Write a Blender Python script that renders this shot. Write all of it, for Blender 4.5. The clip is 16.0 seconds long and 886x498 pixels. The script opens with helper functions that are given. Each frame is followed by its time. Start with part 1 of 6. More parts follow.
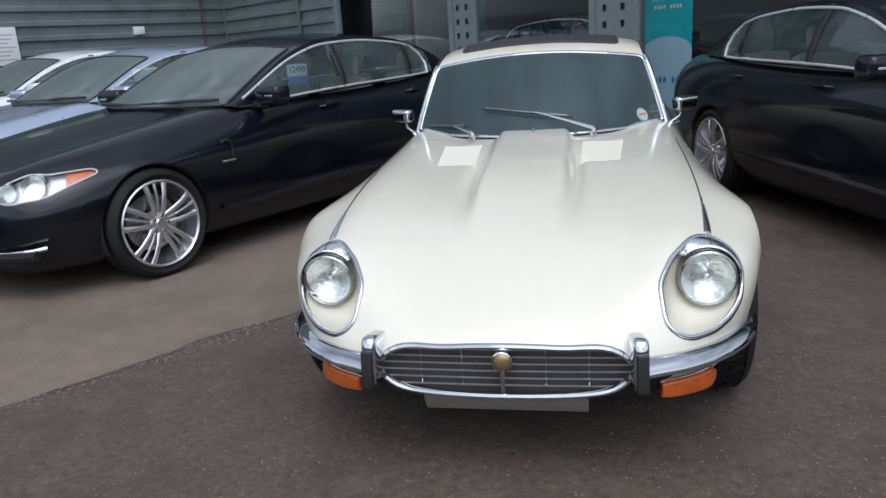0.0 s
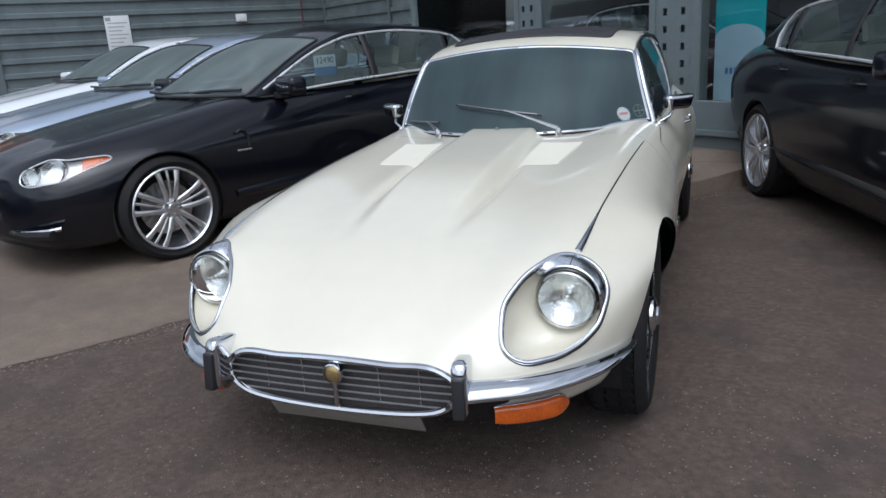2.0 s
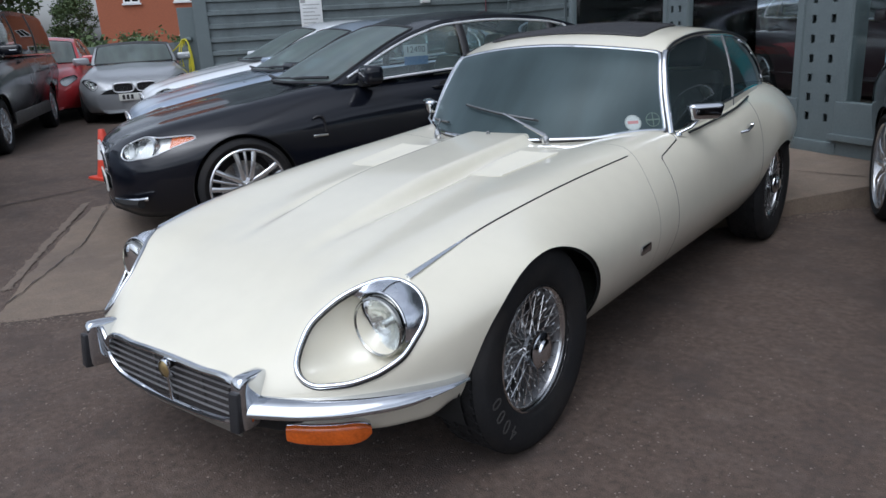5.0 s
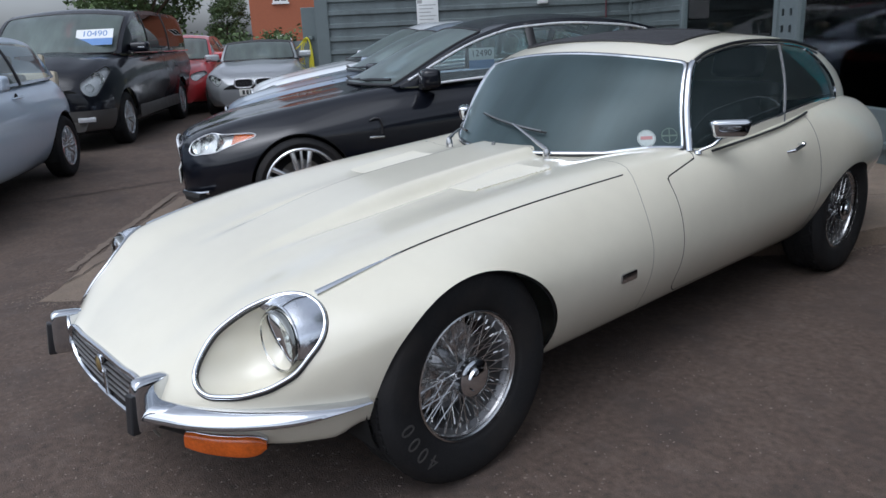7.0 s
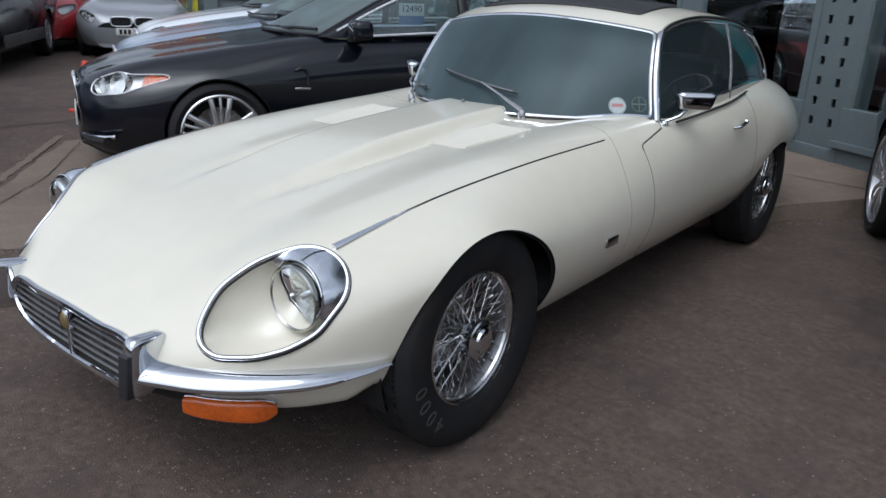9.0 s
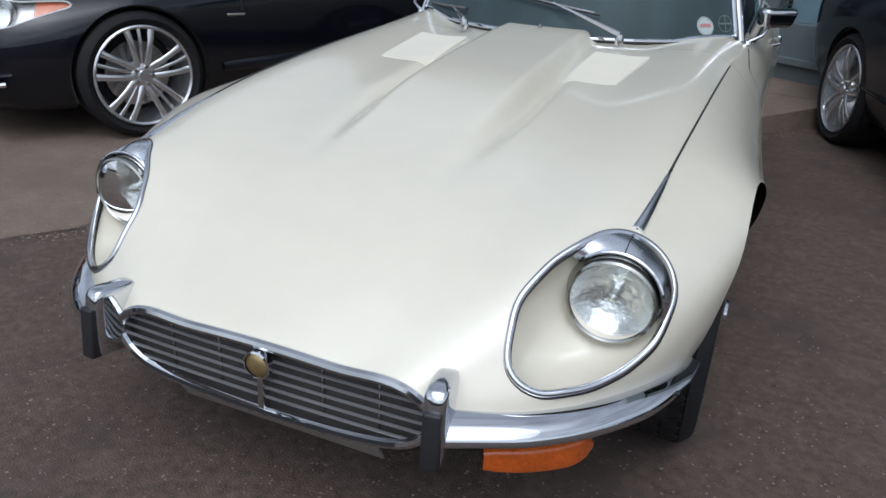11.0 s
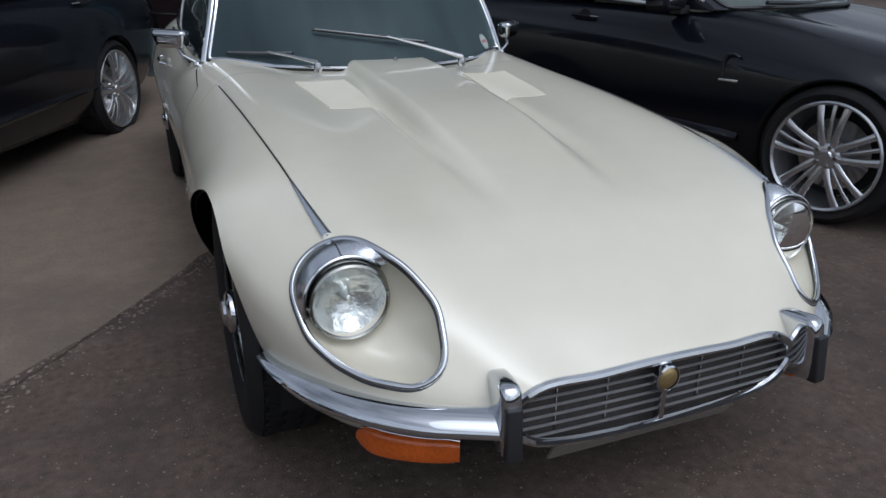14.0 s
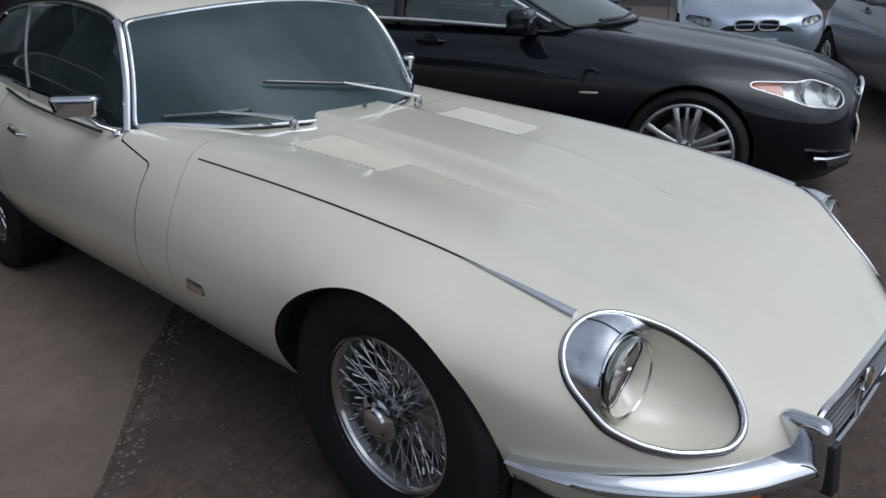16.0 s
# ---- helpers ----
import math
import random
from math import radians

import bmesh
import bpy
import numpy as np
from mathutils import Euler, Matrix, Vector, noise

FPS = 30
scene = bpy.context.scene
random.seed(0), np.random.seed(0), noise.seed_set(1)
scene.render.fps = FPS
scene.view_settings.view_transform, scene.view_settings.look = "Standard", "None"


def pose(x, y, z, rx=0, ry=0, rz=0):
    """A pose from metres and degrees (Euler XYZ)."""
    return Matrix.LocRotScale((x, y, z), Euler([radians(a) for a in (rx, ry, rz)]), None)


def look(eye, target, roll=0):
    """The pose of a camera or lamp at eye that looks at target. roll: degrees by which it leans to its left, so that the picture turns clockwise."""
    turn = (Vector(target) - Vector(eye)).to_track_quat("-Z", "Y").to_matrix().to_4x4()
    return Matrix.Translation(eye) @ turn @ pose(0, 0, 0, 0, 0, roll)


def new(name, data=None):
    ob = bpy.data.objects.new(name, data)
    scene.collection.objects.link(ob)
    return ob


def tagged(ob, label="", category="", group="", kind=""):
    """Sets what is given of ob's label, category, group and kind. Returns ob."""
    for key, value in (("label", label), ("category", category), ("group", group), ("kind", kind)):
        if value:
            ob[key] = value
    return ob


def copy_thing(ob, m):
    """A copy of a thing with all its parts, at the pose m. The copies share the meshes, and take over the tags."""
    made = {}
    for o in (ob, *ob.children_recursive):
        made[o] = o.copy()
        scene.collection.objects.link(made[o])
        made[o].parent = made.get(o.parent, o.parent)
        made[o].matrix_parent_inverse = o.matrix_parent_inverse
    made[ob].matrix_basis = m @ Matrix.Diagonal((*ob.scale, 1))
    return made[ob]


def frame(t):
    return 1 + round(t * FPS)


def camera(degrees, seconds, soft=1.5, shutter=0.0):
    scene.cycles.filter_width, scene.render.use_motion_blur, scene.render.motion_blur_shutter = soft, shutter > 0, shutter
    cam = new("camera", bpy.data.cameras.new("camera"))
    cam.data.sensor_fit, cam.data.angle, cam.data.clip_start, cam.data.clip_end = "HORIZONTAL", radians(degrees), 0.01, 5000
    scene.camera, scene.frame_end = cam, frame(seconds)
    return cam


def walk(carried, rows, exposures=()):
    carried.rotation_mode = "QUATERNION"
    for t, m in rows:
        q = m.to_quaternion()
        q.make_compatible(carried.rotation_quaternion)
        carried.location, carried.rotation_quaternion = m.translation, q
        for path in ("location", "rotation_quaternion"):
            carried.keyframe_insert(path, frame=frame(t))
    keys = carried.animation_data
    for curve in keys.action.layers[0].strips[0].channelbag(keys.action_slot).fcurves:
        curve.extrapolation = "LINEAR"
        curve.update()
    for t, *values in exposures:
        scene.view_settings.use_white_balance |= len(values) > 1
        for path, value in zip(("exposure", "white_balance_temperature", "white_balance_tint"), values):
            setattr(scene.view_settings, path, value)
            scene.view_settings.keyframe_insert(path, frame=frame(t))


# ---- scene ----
cam = camera(62.0, 16.0)
PATH = [
    (0, (0.225, -2.703, 1.268), (-0.146, -0.81, 0.741), -3.7),
    (0.5, (0.474, -2.692, 1.265), (-0.078, -0.841, 0.746), -3.9),
    (1, (0.653, -2.621, 1.25), (-0.009, -0.808, 0.726), -4.0),
    (1.5, (0.796, -2.509, 1.268), (0.126, -0.705, 0.724), -3.8),
    (2, (0.972, -2.429, 1.277), (0.281, -0.634, 0.729), -3.8),
    (2.5, (1.217, -2.398, 1.286), (0.359, -0.672, 0.752), -4.1),
    (3, (1.391, -2.315, 1.282), (0.44, -0.64, 0.744), -4.6),
    (3.5, (1.498, -2.183, 1.284), (0.495, -0.543, 0.733), -4.2),
    (3.7, (1.541, -2.135, 1.293), (0.512, -0.514, 0.732), -3.9),
    (6, (2.088, -1.608, 1.312), (0.782, -0.195, 0.769), -3.5),
    (6.5, (2.165, -1.482, 1.309), (0.794, -0.129, 0.771), -3.3),
    (7, (2.24, -1.365, 1.309), (0.79, -0.104, 0.756), -2.8),
    (7.5, (2.247, -1.32, 1.302), (0.757, -0.116, 0.727), -3.0),
    (8, (2.221, -1.321, 1.304), (0.822, -0.031, 0.689), -1.7),
    (8.5, (2.102, -1.455, 1.291), (0.817, -0.06, 0.657), 0.3),
    (9, (1.888, -1.595, 1.264), (0.718, -0.107, 0.619), 2.4),
    (9.5, (1.583, -1.636, 1.211), (0.427, -0.154, 0.526), 2.0),
    (9.7, (1.47, -1.646, 1.212), (0.331, -0.173, 0.483), 1.9),
    (11.8, (0.304, -1.933, 1.192), (0.013, -0.132, 0.374), 2.6),
    (12, (0.186, -1.973, 1.202), (-0.02, -0.15, 0.405), 2.4),
    (12.5, (-0.107, -1.978, 1.171), (-0.158, -0.132, 0.403), 1.2),
    (13, (-0.405, -1.957, 1.183), (-0.309, -0.114, 0.411), 0.0),
    (13.5, (-0.681, -1.964, 1.21), (-0.239, -0.165, 0.458), 1.0),
    (14, (-0.94, -1.852, 1.215), (-0.225, -0.133, 0.483), 0.5),
    (14.5, (-1.163, -1.703, 1.239), (-0.257, -0.067, 0.53), -0.5),
    (15, (-1.441, -1.566, 1.264), (-0.368, -0.031, 0.561), -0.7),
    (15.5, (-1.607, -1.391, 1.256), (-0.381, 0.019, 0.544), -0.1),
    (16, (-1.737, -1.117, 1.305), (-0.378, 0.169, 0.598), -1.0),
]
walk(cam, [(t, look(eye, target, roll)) for t, eye, target, roll in PATH], exposures=[(0.0, 0.12, 5760, 10), (3.5, 0.05, 5760, 10), (7.0, 0.03, 5760, 10), (9.5, -0.06, 5760, 10), (12.0, -0.26, 5760, 10), (12.5, -0.39, 5760, 10), (13.0, -0.43, 5760, 10), (16.0, -0.46, 5760, 10)])

# ---------------------------------------------------------------- world and light
world = bpy.data.worlds.new("overcast_sky")
scene.world = world
world.use_nodes = True
wn, wl = world.node_tree.nodes, world.node_tree.links
wn.clear()
w_out, w_bg = wn.new("ShaderNodeOutputWorld"), wn.new("ShaderNodeBackground")
w_sky = wn.new("ShaderNodeTexSky")
w_sky.sky_type, w_sky.sun_disc = "NISHITA", False
w_sky.sun_elevation, w_sky.sun_rotation = radians(60), radians(168)
w_sky.dust_density, w_sky.ozone_density, w_sky.air_density = 4.0, 1.0, 1.0
w_hsv = wn.new("ShaderNodeHueSaturation")
w_hsv.inputs["Saturation"].default_value = 0.25
w_co, w_map, w_noise = wn.new("ShaderNodeTexCoord"), wn.new("ShaderNodeMapping"), wn.new("ShaderNodeTexNoise")
w_map.inputs["Scale"].default_value = (1.0, 1.0, 3.0)
w_noise.inputs["Scale"].default_value, w_noise.inputs["Detail"].default_value = 2.2, 6.0
w_ramp = wn.new("ShaderNodeMapRange")
w_ramp.inputs["From Min"].default_value, w_ramp.inputs["From Max"].default_value = 0.32, 0.68
w_ramp.inputs["To Min"].default_value, w_ramp.inputs["To Max"].default_value = 0.7, 1.45
w_mul = wn.new("ShaderNodeVectorMath")
w_mul.operation = "SCALE"
w_bg.inputs["Strength"].default_value = 0.15
wl.new(w_co.outputs["Generated"], w_map.inputs["Vector"])
wl.new(w_map.outputs["Vector"], w_noise.inputs["Vector"])
wl.new(w_noise.outputs["Fac"], w_ramp.inputs["Value"])
wl.new(w_sky.outputs["Color"], w_hsv.inputs["Color"])
wl.new(w_hsv.outputs["Color"], w_mul.inputs[0])
wl.new(w_ramp.outputs["Result"], w_mul.inputs["Scale"])
wl.new(w_mul.outputs["Vector"], w_bg.inputs["Color"])
wl.new(w_bg.outputs["Background"], w_out.inputs["Surface"])

sun = new("sun", bpy.data.lights.new("sun", "SUN"))
sun.data.energy, sun.data.angle, sun.data.color = 0.62, radians(70), (1.0, 0.985, 0.96)
sun.matrix_world = look((3, -14, 19), (0, 0, 0))


# ---------------------------------------------------------------- materials
def node(m, kind, **values):
    n = m.node_tree.nodes.new(kind)
    for k, v in values.items():
        n.inputs[k].default_value = v
    return n


def mat(name, color, rough=0.5, metal=0.0, vary=0.12, scale=8.0, bump=0.0, bump_scale=60.0, coat=0.0, rvary=0.1,
        spread=0.0, spec=0.5, stain=None, stain_scale=1.2, sheen=0.0, dust=None, dust_scale=9.0):
    """A principled material with two scales of noise in colour, roughness and relief."""
    m = bpy.data.materials.new(name)
    m.use_nodes = True
    b, link = m.node_tree.nodes["Principled BSDF"], m.node_tree.links.new
    b.inputs["Metallic"].default_value = metal
    b.inputs["Specular IOR Level"].default_value = spec
    b.inputs["Coat Weight"].default_value, b.inputs["Coat Roughness"].default_value = coat, 0.07
    b.inputs["Sheen Weight"].default_value = sheen
    co = node(m, "ShaderNodeTexCoord")
    n1, n2 = node(m, "ShaderNodeTexNoise", Scale=scale, Detail=5.0), node(m, "ShaderNodeTexNoise", Scale=scale * 9, Detail=4.0)
    for n in (n1, n2):
        link(co.outputs["Object"], n.inputs["Vector"])
    add = node(m, "ShaderNodeMath")
    link(n1.outputs["Fac"], add.inputs[0]), link(n2.outputs["Fac"], add.inputs[1])
    rng = node(m, "ShaderNodeMapRange")
    for k, v in (("From Min", 0.6), ("From Max", 1.4), ("To Min", 1 - vary), ("To Max", 1 + vary)):
        rng.inputs[k].default_value = v
    link(add.outputs[0], rng.inputs["Value"])
    base = node(m, "ShaderNodeVectorMath")
    base.operation = "SCALE"
    base.inputs[0].default_value = color
    link(rng.outputs["Result"], base.inputs["Scale"])
    top = base.outputs["Vector"]
    if spread:
        info, r2 = node(m, "ShaderNodeObjectInfo"), node(m, "ShaderNodeMapRange")
        r2.inputs["To Min"].default_value, r2.inputs["To Max"].default_value = 1 - spread, 1 + spread
        link(info.outputs["Random"], r2.inputs["Value"])
        s2 = node(m, "ShaderNodeVectorMath")
        s2.operation = "SCALE"
        link(top, s2.inputs[0]), link(r2.outputs["Result"], s2.inputs["Scale"])
        top = s2.outputs["Vector"]
    if stain:
        n3, r3, mix = node(m, "ShaderNodeTexNoise", Scale=stain_scale, Detail=6.0, Roughness=0.65), node(m, "ShaderNodeMapRange"), node(m, "ShaderNodeMix")
        r3.inputs["From Min"].default_value, r3.inputs["From Max"].default_value = 0.48, 0.66
        mix.data_type = "RGBA"
        link(co.outputs["Object"], n3.inputs["Vector"]), link(n3.outputs["Fac"], r3.inputs["Value"])
        link(r3.outputs["Result"], mix.inputs["Factor"])
        link(top, mix.inputs["A"])
        mix.inputs["B"].default_value = (*stain, 1)
        top = mix.outputs["Result"]
    if dust:
        n6, r6, mix = node(m, "ShaderNodeTexNoise", Scale=dust_scale, Detail=9.0, Roughness=0.8), node(m, "ShaderNodeMapRange"), node(m, "ShaderNodeMix")
        r6.inputs["From Min"].default_value, r6.inputs["From Max"].default_value, r6.inputs["To Max"].default_value = 0.50, 0.76, 0.6
        mix.data_type = "RGBA"
        link(co.outputs["Object"], n6.inputs["Vector"]), link(n6.outputs["Fac"], r6.inputs["Value"])
        link(r6.outputs["Result"], mix.inputs["Factor"])
        link(top, mix.inputs["A"])
        mix.inputs["B"].default_value = (*dust, 1)
        top = mix.outputs["Result"]
    link(top, b.inputs["Base Color"])
    r4 = node(m, "ShaderNodeMapRange")
    for k, v in (("From Min", 0.3), ("From Max", 0.7), ("To Min", max(0.01, rough * (1 - rvary))), ("To Max", min(1, rough * (1 + rvary)))):
        r4.inputs[k].default_value = v
    link(n1.outputs["Fac"], r4.inputs["Value"]), link(r4.outputs["Result"], b.inputs["Roughness"])
    if bump:
        n5, bp = node(m, "ShaderNodeTexNoise", Scale=bump_scale, Detail=5.0), node(m, "ShaderNodeBump", Strength=1.0, Distance=bump)
        link(co.outputs["Object"], n5.inputs["Vector"]), link(n5.outputs["Fac"], bp.inputs["Height"])
        link(bp.outputs["Normal"], b.inputs["Normal"])
    return m


def paint(name, color, metal=0.0, rough=0.35):
    return mat(name, color, rough, metal, vary=0.03, scale=1.5, coat=1.0, rvary=0.2)


def glass(name, tint, gloss=1.5, rough=0.0, shine=(1, 1, 1), film=0.0, dirt=(0.5, 0.6, 0.62)):
    """A thin pane: clear light passes tinted, the gloss follows Fresnel, and a diffuse film paints pale haze on it."""
    m = bpy.data.materials.new(name)
    m.use_nodes = True
    t, link = m.node_tree, m.node_tree.links.new
    t.nodes.remove(t.nodes["Principled BSDF"])
    tr, gl, fr, mx = node(m, "ShaderNodeBsdfTransparent"), node(m, "ShaderNodeBsdfGlossy"), node(m, "ShaderNodeFresnel"), node(m, "ShaderNodeMixShader")
    tr.inputs["Color"].default_value, gl.inputs["Roughness"].default_value = (*tint, 1), rough
    gl.inputs["Color"].default_value = (*shine, 1)
    fr.inputs["IOR"].default_value = gloss
    through_pane = tr.outputs[0]
    if film:
        # streaky diffuse film: a pale teal haze painted into the glass
        df, dm, dn, dr, dc = node(m, "ShaderNodeBsdfDiffuse"), node(m, "ShaderNodeMixShader"), node(m, "ShaderNodeTexNoise", Scale=3.0, Detail=5.0), node(m, "ShaderNodeMapRange"), node(m, "ShaderNodeTexCoord")
        df.inputs["Color"].default_value = (*dirt, 1)
        for k, v in (("From Min", 0.3), ("From Max", 0.7), ("To Min", film * 0.75), ("To Max", film * 1.35)):
            dr.inputs[k].default_value = v
        streak = node(m, "ShaderNodeMapping")
        streak.inputs["Scale"].default_value = (2.2, 0.55, 0.55)
        streak.inputs["Rotation"].default_value = (0.0, 0.0, 0.35)
        link(dc.outputs["Object"], streak.inputs["Vector"]), link(streak.outputs["Vector"], dn.inputs["Vector"]), link(dn.outputs["Fac"], dr.inputs["Value"]), link(dr.outputs["Result"], dm.inputs[0])
        link(tr.outputs[0], dm.inputs[1]), link(df.outputs[0], dm.inputs[2])
        through_pane = dm.outputs[0]
    link(fr.outputs[0], mx.inputs[0]), link(through_pane, mx.inputs[1]), link(gl.outputs[0], mx.inputs[2])
    link(mx.outputs[0], t.nodes["Material Output"].inputs["Surface"])
    return m


CREAM = paint("cream_paint", (0.725, 0.688, 0.566))
BLACK = mat("black_paint", (0.0035, 0.0045, 0.0085), 0.4, 0.0, vary=0.03, scale=1.5, coat=0.8, rvary=0.2, spec=0.10)
SILVERBLUE = paint("silver_blue_paint", (0.42, 0.50, 0.62), 0.55, 0.32)
WHITE = paint("white_paint", (0.72, 0.75, 0.78))
SILVER = paint("silver_paint", (0.36, 0.375, 0.39), 0.5, 0.35)
GREY = paint("grey_paint", (0.27, 0.285, 0.31), 0.5, 0.35)
RED = paint("red_paint", (0.42, 0.025, 0.03))
DARKRED = paint("dark_maroon_paint", (0.035, 0.016, 0.02))
POLO = paint("pale_silver_paint", (0.58, 0.67, 0.78), 0.0, 0.35)
CHROME = mat("chrome", (0.68, 0.70, 0.73), 0.045, 1.0, vary=0.03, rvary=0.5)
BRIGHT = mat("satin_bright_trim", (0.82, 0.83, 0.85), 0.32, 0.55, vary=0.03, rvary=0.2)
WORN = mat("dull_chrome", (0.60, 0.60, 0.60), 0.2, 1.0, vary=0.12, rvary=0.4)
HOODCHROME = mat("brushed_hood_chrome", (0.84, 0.87, 0.92), 0.24, 1.0, vary=0.05, rvary=0.3)
RINGCHROME = mat("aged_lamp_ring", (0.40, 0.405, 0.38), 0.24, 1.0, vary=0.12, rvary=0.3)
WIRE = mat("bright_wire_wheel", (0.62, 0.62, 0.62), 0.22, 1.0, vary=0.15, rvary=0.4)
BARREL = mat("dull_rim_barrel", (0.20, 0.20, 0.205), 0.4, 0.8, vary=0.25, rvary=0.3)
ALLOY = mat("alloy_wheel_silver", (0.62, 0.63, 0.65), 0.25, 0.85, vary=0.08, coat=0.4)
RUBBER = mat("tyre_rubber", (0.014, 0.014, 0.015), 0.78, vary=0.3, scale=14, bump=0.0008, bump_scale=240, spec=0.25, stain=(0.022, 0.020, 0.019), stain_scale=5)
TRIM = mat("black_trim", (0.018, 0.018, 0.02), 0.45, vary=0.15)
# near-black colour that carries the shade of gaps and hollows
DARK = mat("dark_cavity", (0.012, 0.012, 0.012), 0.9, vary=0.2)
GRILLEBAR = mat("dull_bright_grille_bar", (0.46, 0.46, 0.47), 0.34, 0.75, vary=0.1)
MESH = mat("dark_grille_mesh", (0.075, 0.069, 0.068), 0.7, 0.1, vary=0.4, scale=60, bump=0.004, bump_scale=300)
VINYL = mat("black_vinyl_roof", (0.03, 0.03, 0.033), 0.6, vary=0.15, bump=0.0012, bump_scale=350)
LEATHER = mat("dark_leather", (0.03, 0.028, 0.027), 0.55, vary=0.06, scale=2)
TAN = mat("tan_dashboard", (0.20, 0.175, 0.13), 0.6, vary=0.15, bump=0.001, bump_scale=150)
BEIGE = mat("beige_leather", (0.45, 0.40, 0.30), 0.55, vary=0.15, bump=0.001, bump_scale=120)
WOOD = mat("varnished_wood_rim", (0.17, 0.07, 0.03), 0.25, vary=0.3, scale=20, coat=0.6)
AMBER = mat("amber_lens", (0.56, 0.105, 0.008), 0.22, vary=0.3, scale=14, coat=0.8, bump=0.0008, bump_scale=220)
REDLENS = mat("red_lens", (0.35, 0.01, 0.015), 0.15, vary=0.15, coat=1.0)
LAMPGLASS = glass("lamp_glass", (0.96, 0.97, 0.96), 1.35)
REFLECT = mat("lamp_reflector", (0.84, 0.86, 0.85), 0.26, 1.0, vary=0.1, scale=22, bump=0.006, bump_scale=34)
CLUSTER = mat("lamp_cluster_silver", (0.80, 0.82, 0.84), 0.35, 0.3, vary=0.12, scale=30, bump=0.002, bump_scale=60)
SCREEN = glass("windscreen_glass", (0.34, 0.39, 0.37), 1.45, 0.29, (0.88, 0.97, 0.98), 0.19, (0.43, 0.51, 0.48))
COUPESCREEN = glass("coupe_windscreen_glass", (0.18, 0.235, 0.235), 1.45, 0.30, (0.80, 0.95, 0.97), 0.11, (0.29, 0.42, 0.45))
TINTED = glass("tinted_window_glass", (0.80, 0.88, 0.87), 1.6, 0.0, (1, 1, 1), 0.05, (0.33, 0.46, 0.49))
SALOONGLASS = glass("saloon_window_glass", (0.74, 0.84, 0.83), 1.6, 0.0, (1, 1, 1), 0.10, (0.36, 0.47, 0.49))
PRIVACY = glass("privacy_glass", (0.05, 0.055, 0.06), 1.3)
SHOPGLASS = glass("shop_window_glass", (0.88, 0.92, 0.92), 1.3)
PLATE = mat("number_plate_white", (0.66, 0.66, 0.62), 0.35, vary=0.08)
DULLPLATE = mat("dull_cream_plate", (0.22, 0.205, 0.18), 0.45, vary=0.15, scale=12)
INK = mat("black_ink", (0.015, 0.015, 0.016), 0.5)
PAPER = mat("white_card", (0.72, 0.74, 0.74), 0.6, vary=0.06)
PAPERBLUE = mat("blue_print", (0.10, 0.22, 0.48), 0.5, vary=0.1)
PAPERRED = mat("red_print", (0.55, 0.10, 0.09), 0.5, vary=0.1)
GOLD = mat("brass_badge", (0.45, 0.34, 0.16), 0.35, 0.8, vary=0.3, scale=60)
ASPHALT = mat("asphalt", (0.092, 0.066, 0.052), 0.92, vary=0.8, scale=34, bump=0.0045, bump_scale=170, stain=(0.062, 0.047, 0.040), stain_scale=2.2, dust=(0.175, 0.135, 0.112), dust_scale=7.0)
CONCRETE = mat("worn_concrete", (0.176, 0.136, 0.103), 0.85, vary=0.30, scale=9, bump=0.0015, bump_scale=120, stain=(0.128, 0.100, 0.080), stain_scale=0.8, dust=(0.235, 0.187, 0.148), dust_scale=5.0)
STONE = mat("loose_grit", (0.150, 0.121, 0.100), 0.9, vary=0.7, scale=9, spread=0.3)
CLAD = mat("grey_green_cladding", (0.160, 0.194, 0.200), 0.5, 0.1, vary=0.1, scale=3, stain=(0.112, 0.134, 0.139), stain_scale=1.5)
STEEL = mat("painted_steel_grey_green", (0.135, 0.165, 0.17), 0.5, 0.1, vary=0.1, scale=6, bump=0.0006, bump_scale=40)
MORTAR = mat("brick_wall", (0.35, 0.118, 0.062), 0.9, vary=0.25, scale=14)
FRAMEWHITE = mat("white_window_frame", (0.75, 0.76, 0.76), 0.4, vary=0.05)
LEAF = mat("leaf_green", (0.095, 0.145, 0.055), 0.7, vary=0.45, scale=3, spread=0.2)
BARK = mat("bark", (0.09, 0.065, 0.045), 0.9, vary=0.4, scale=10, bump=0.01, bump_scale=25)
CONE = mat("traffic_cone_red", (0.62, 0.06, 0.03), 0.5, vary=0.12)
CONEWHITE = mat("reflective_white_band", (0.78, 0.79, 0.78), 0.4, vary=0.06)
HOSE = mat("yellow_hose", (0.62, 0.55, 0.03), 0.4, vary=0.12)
TEAL = mat("teal_banner", (0.02, 0.50, 0.58), 0.5, vary=0.25, scale=4)
PALEBLUE = mat("pale_blue_banner", (0.50, 0.68, 0.80), 0.5, vary=0.1, scale=5)
TILE = mat("showroom_floor", (0.34, 0.34, 0.35), 0.25, vary=0.12)
INNER = mat("showroom_wall", (0.42, 0.42, 0.43), 0.8, vary=0.15)
REDSTRIP = mat("red_conduit", (0.12, 0.04, 0.05), 0.6)


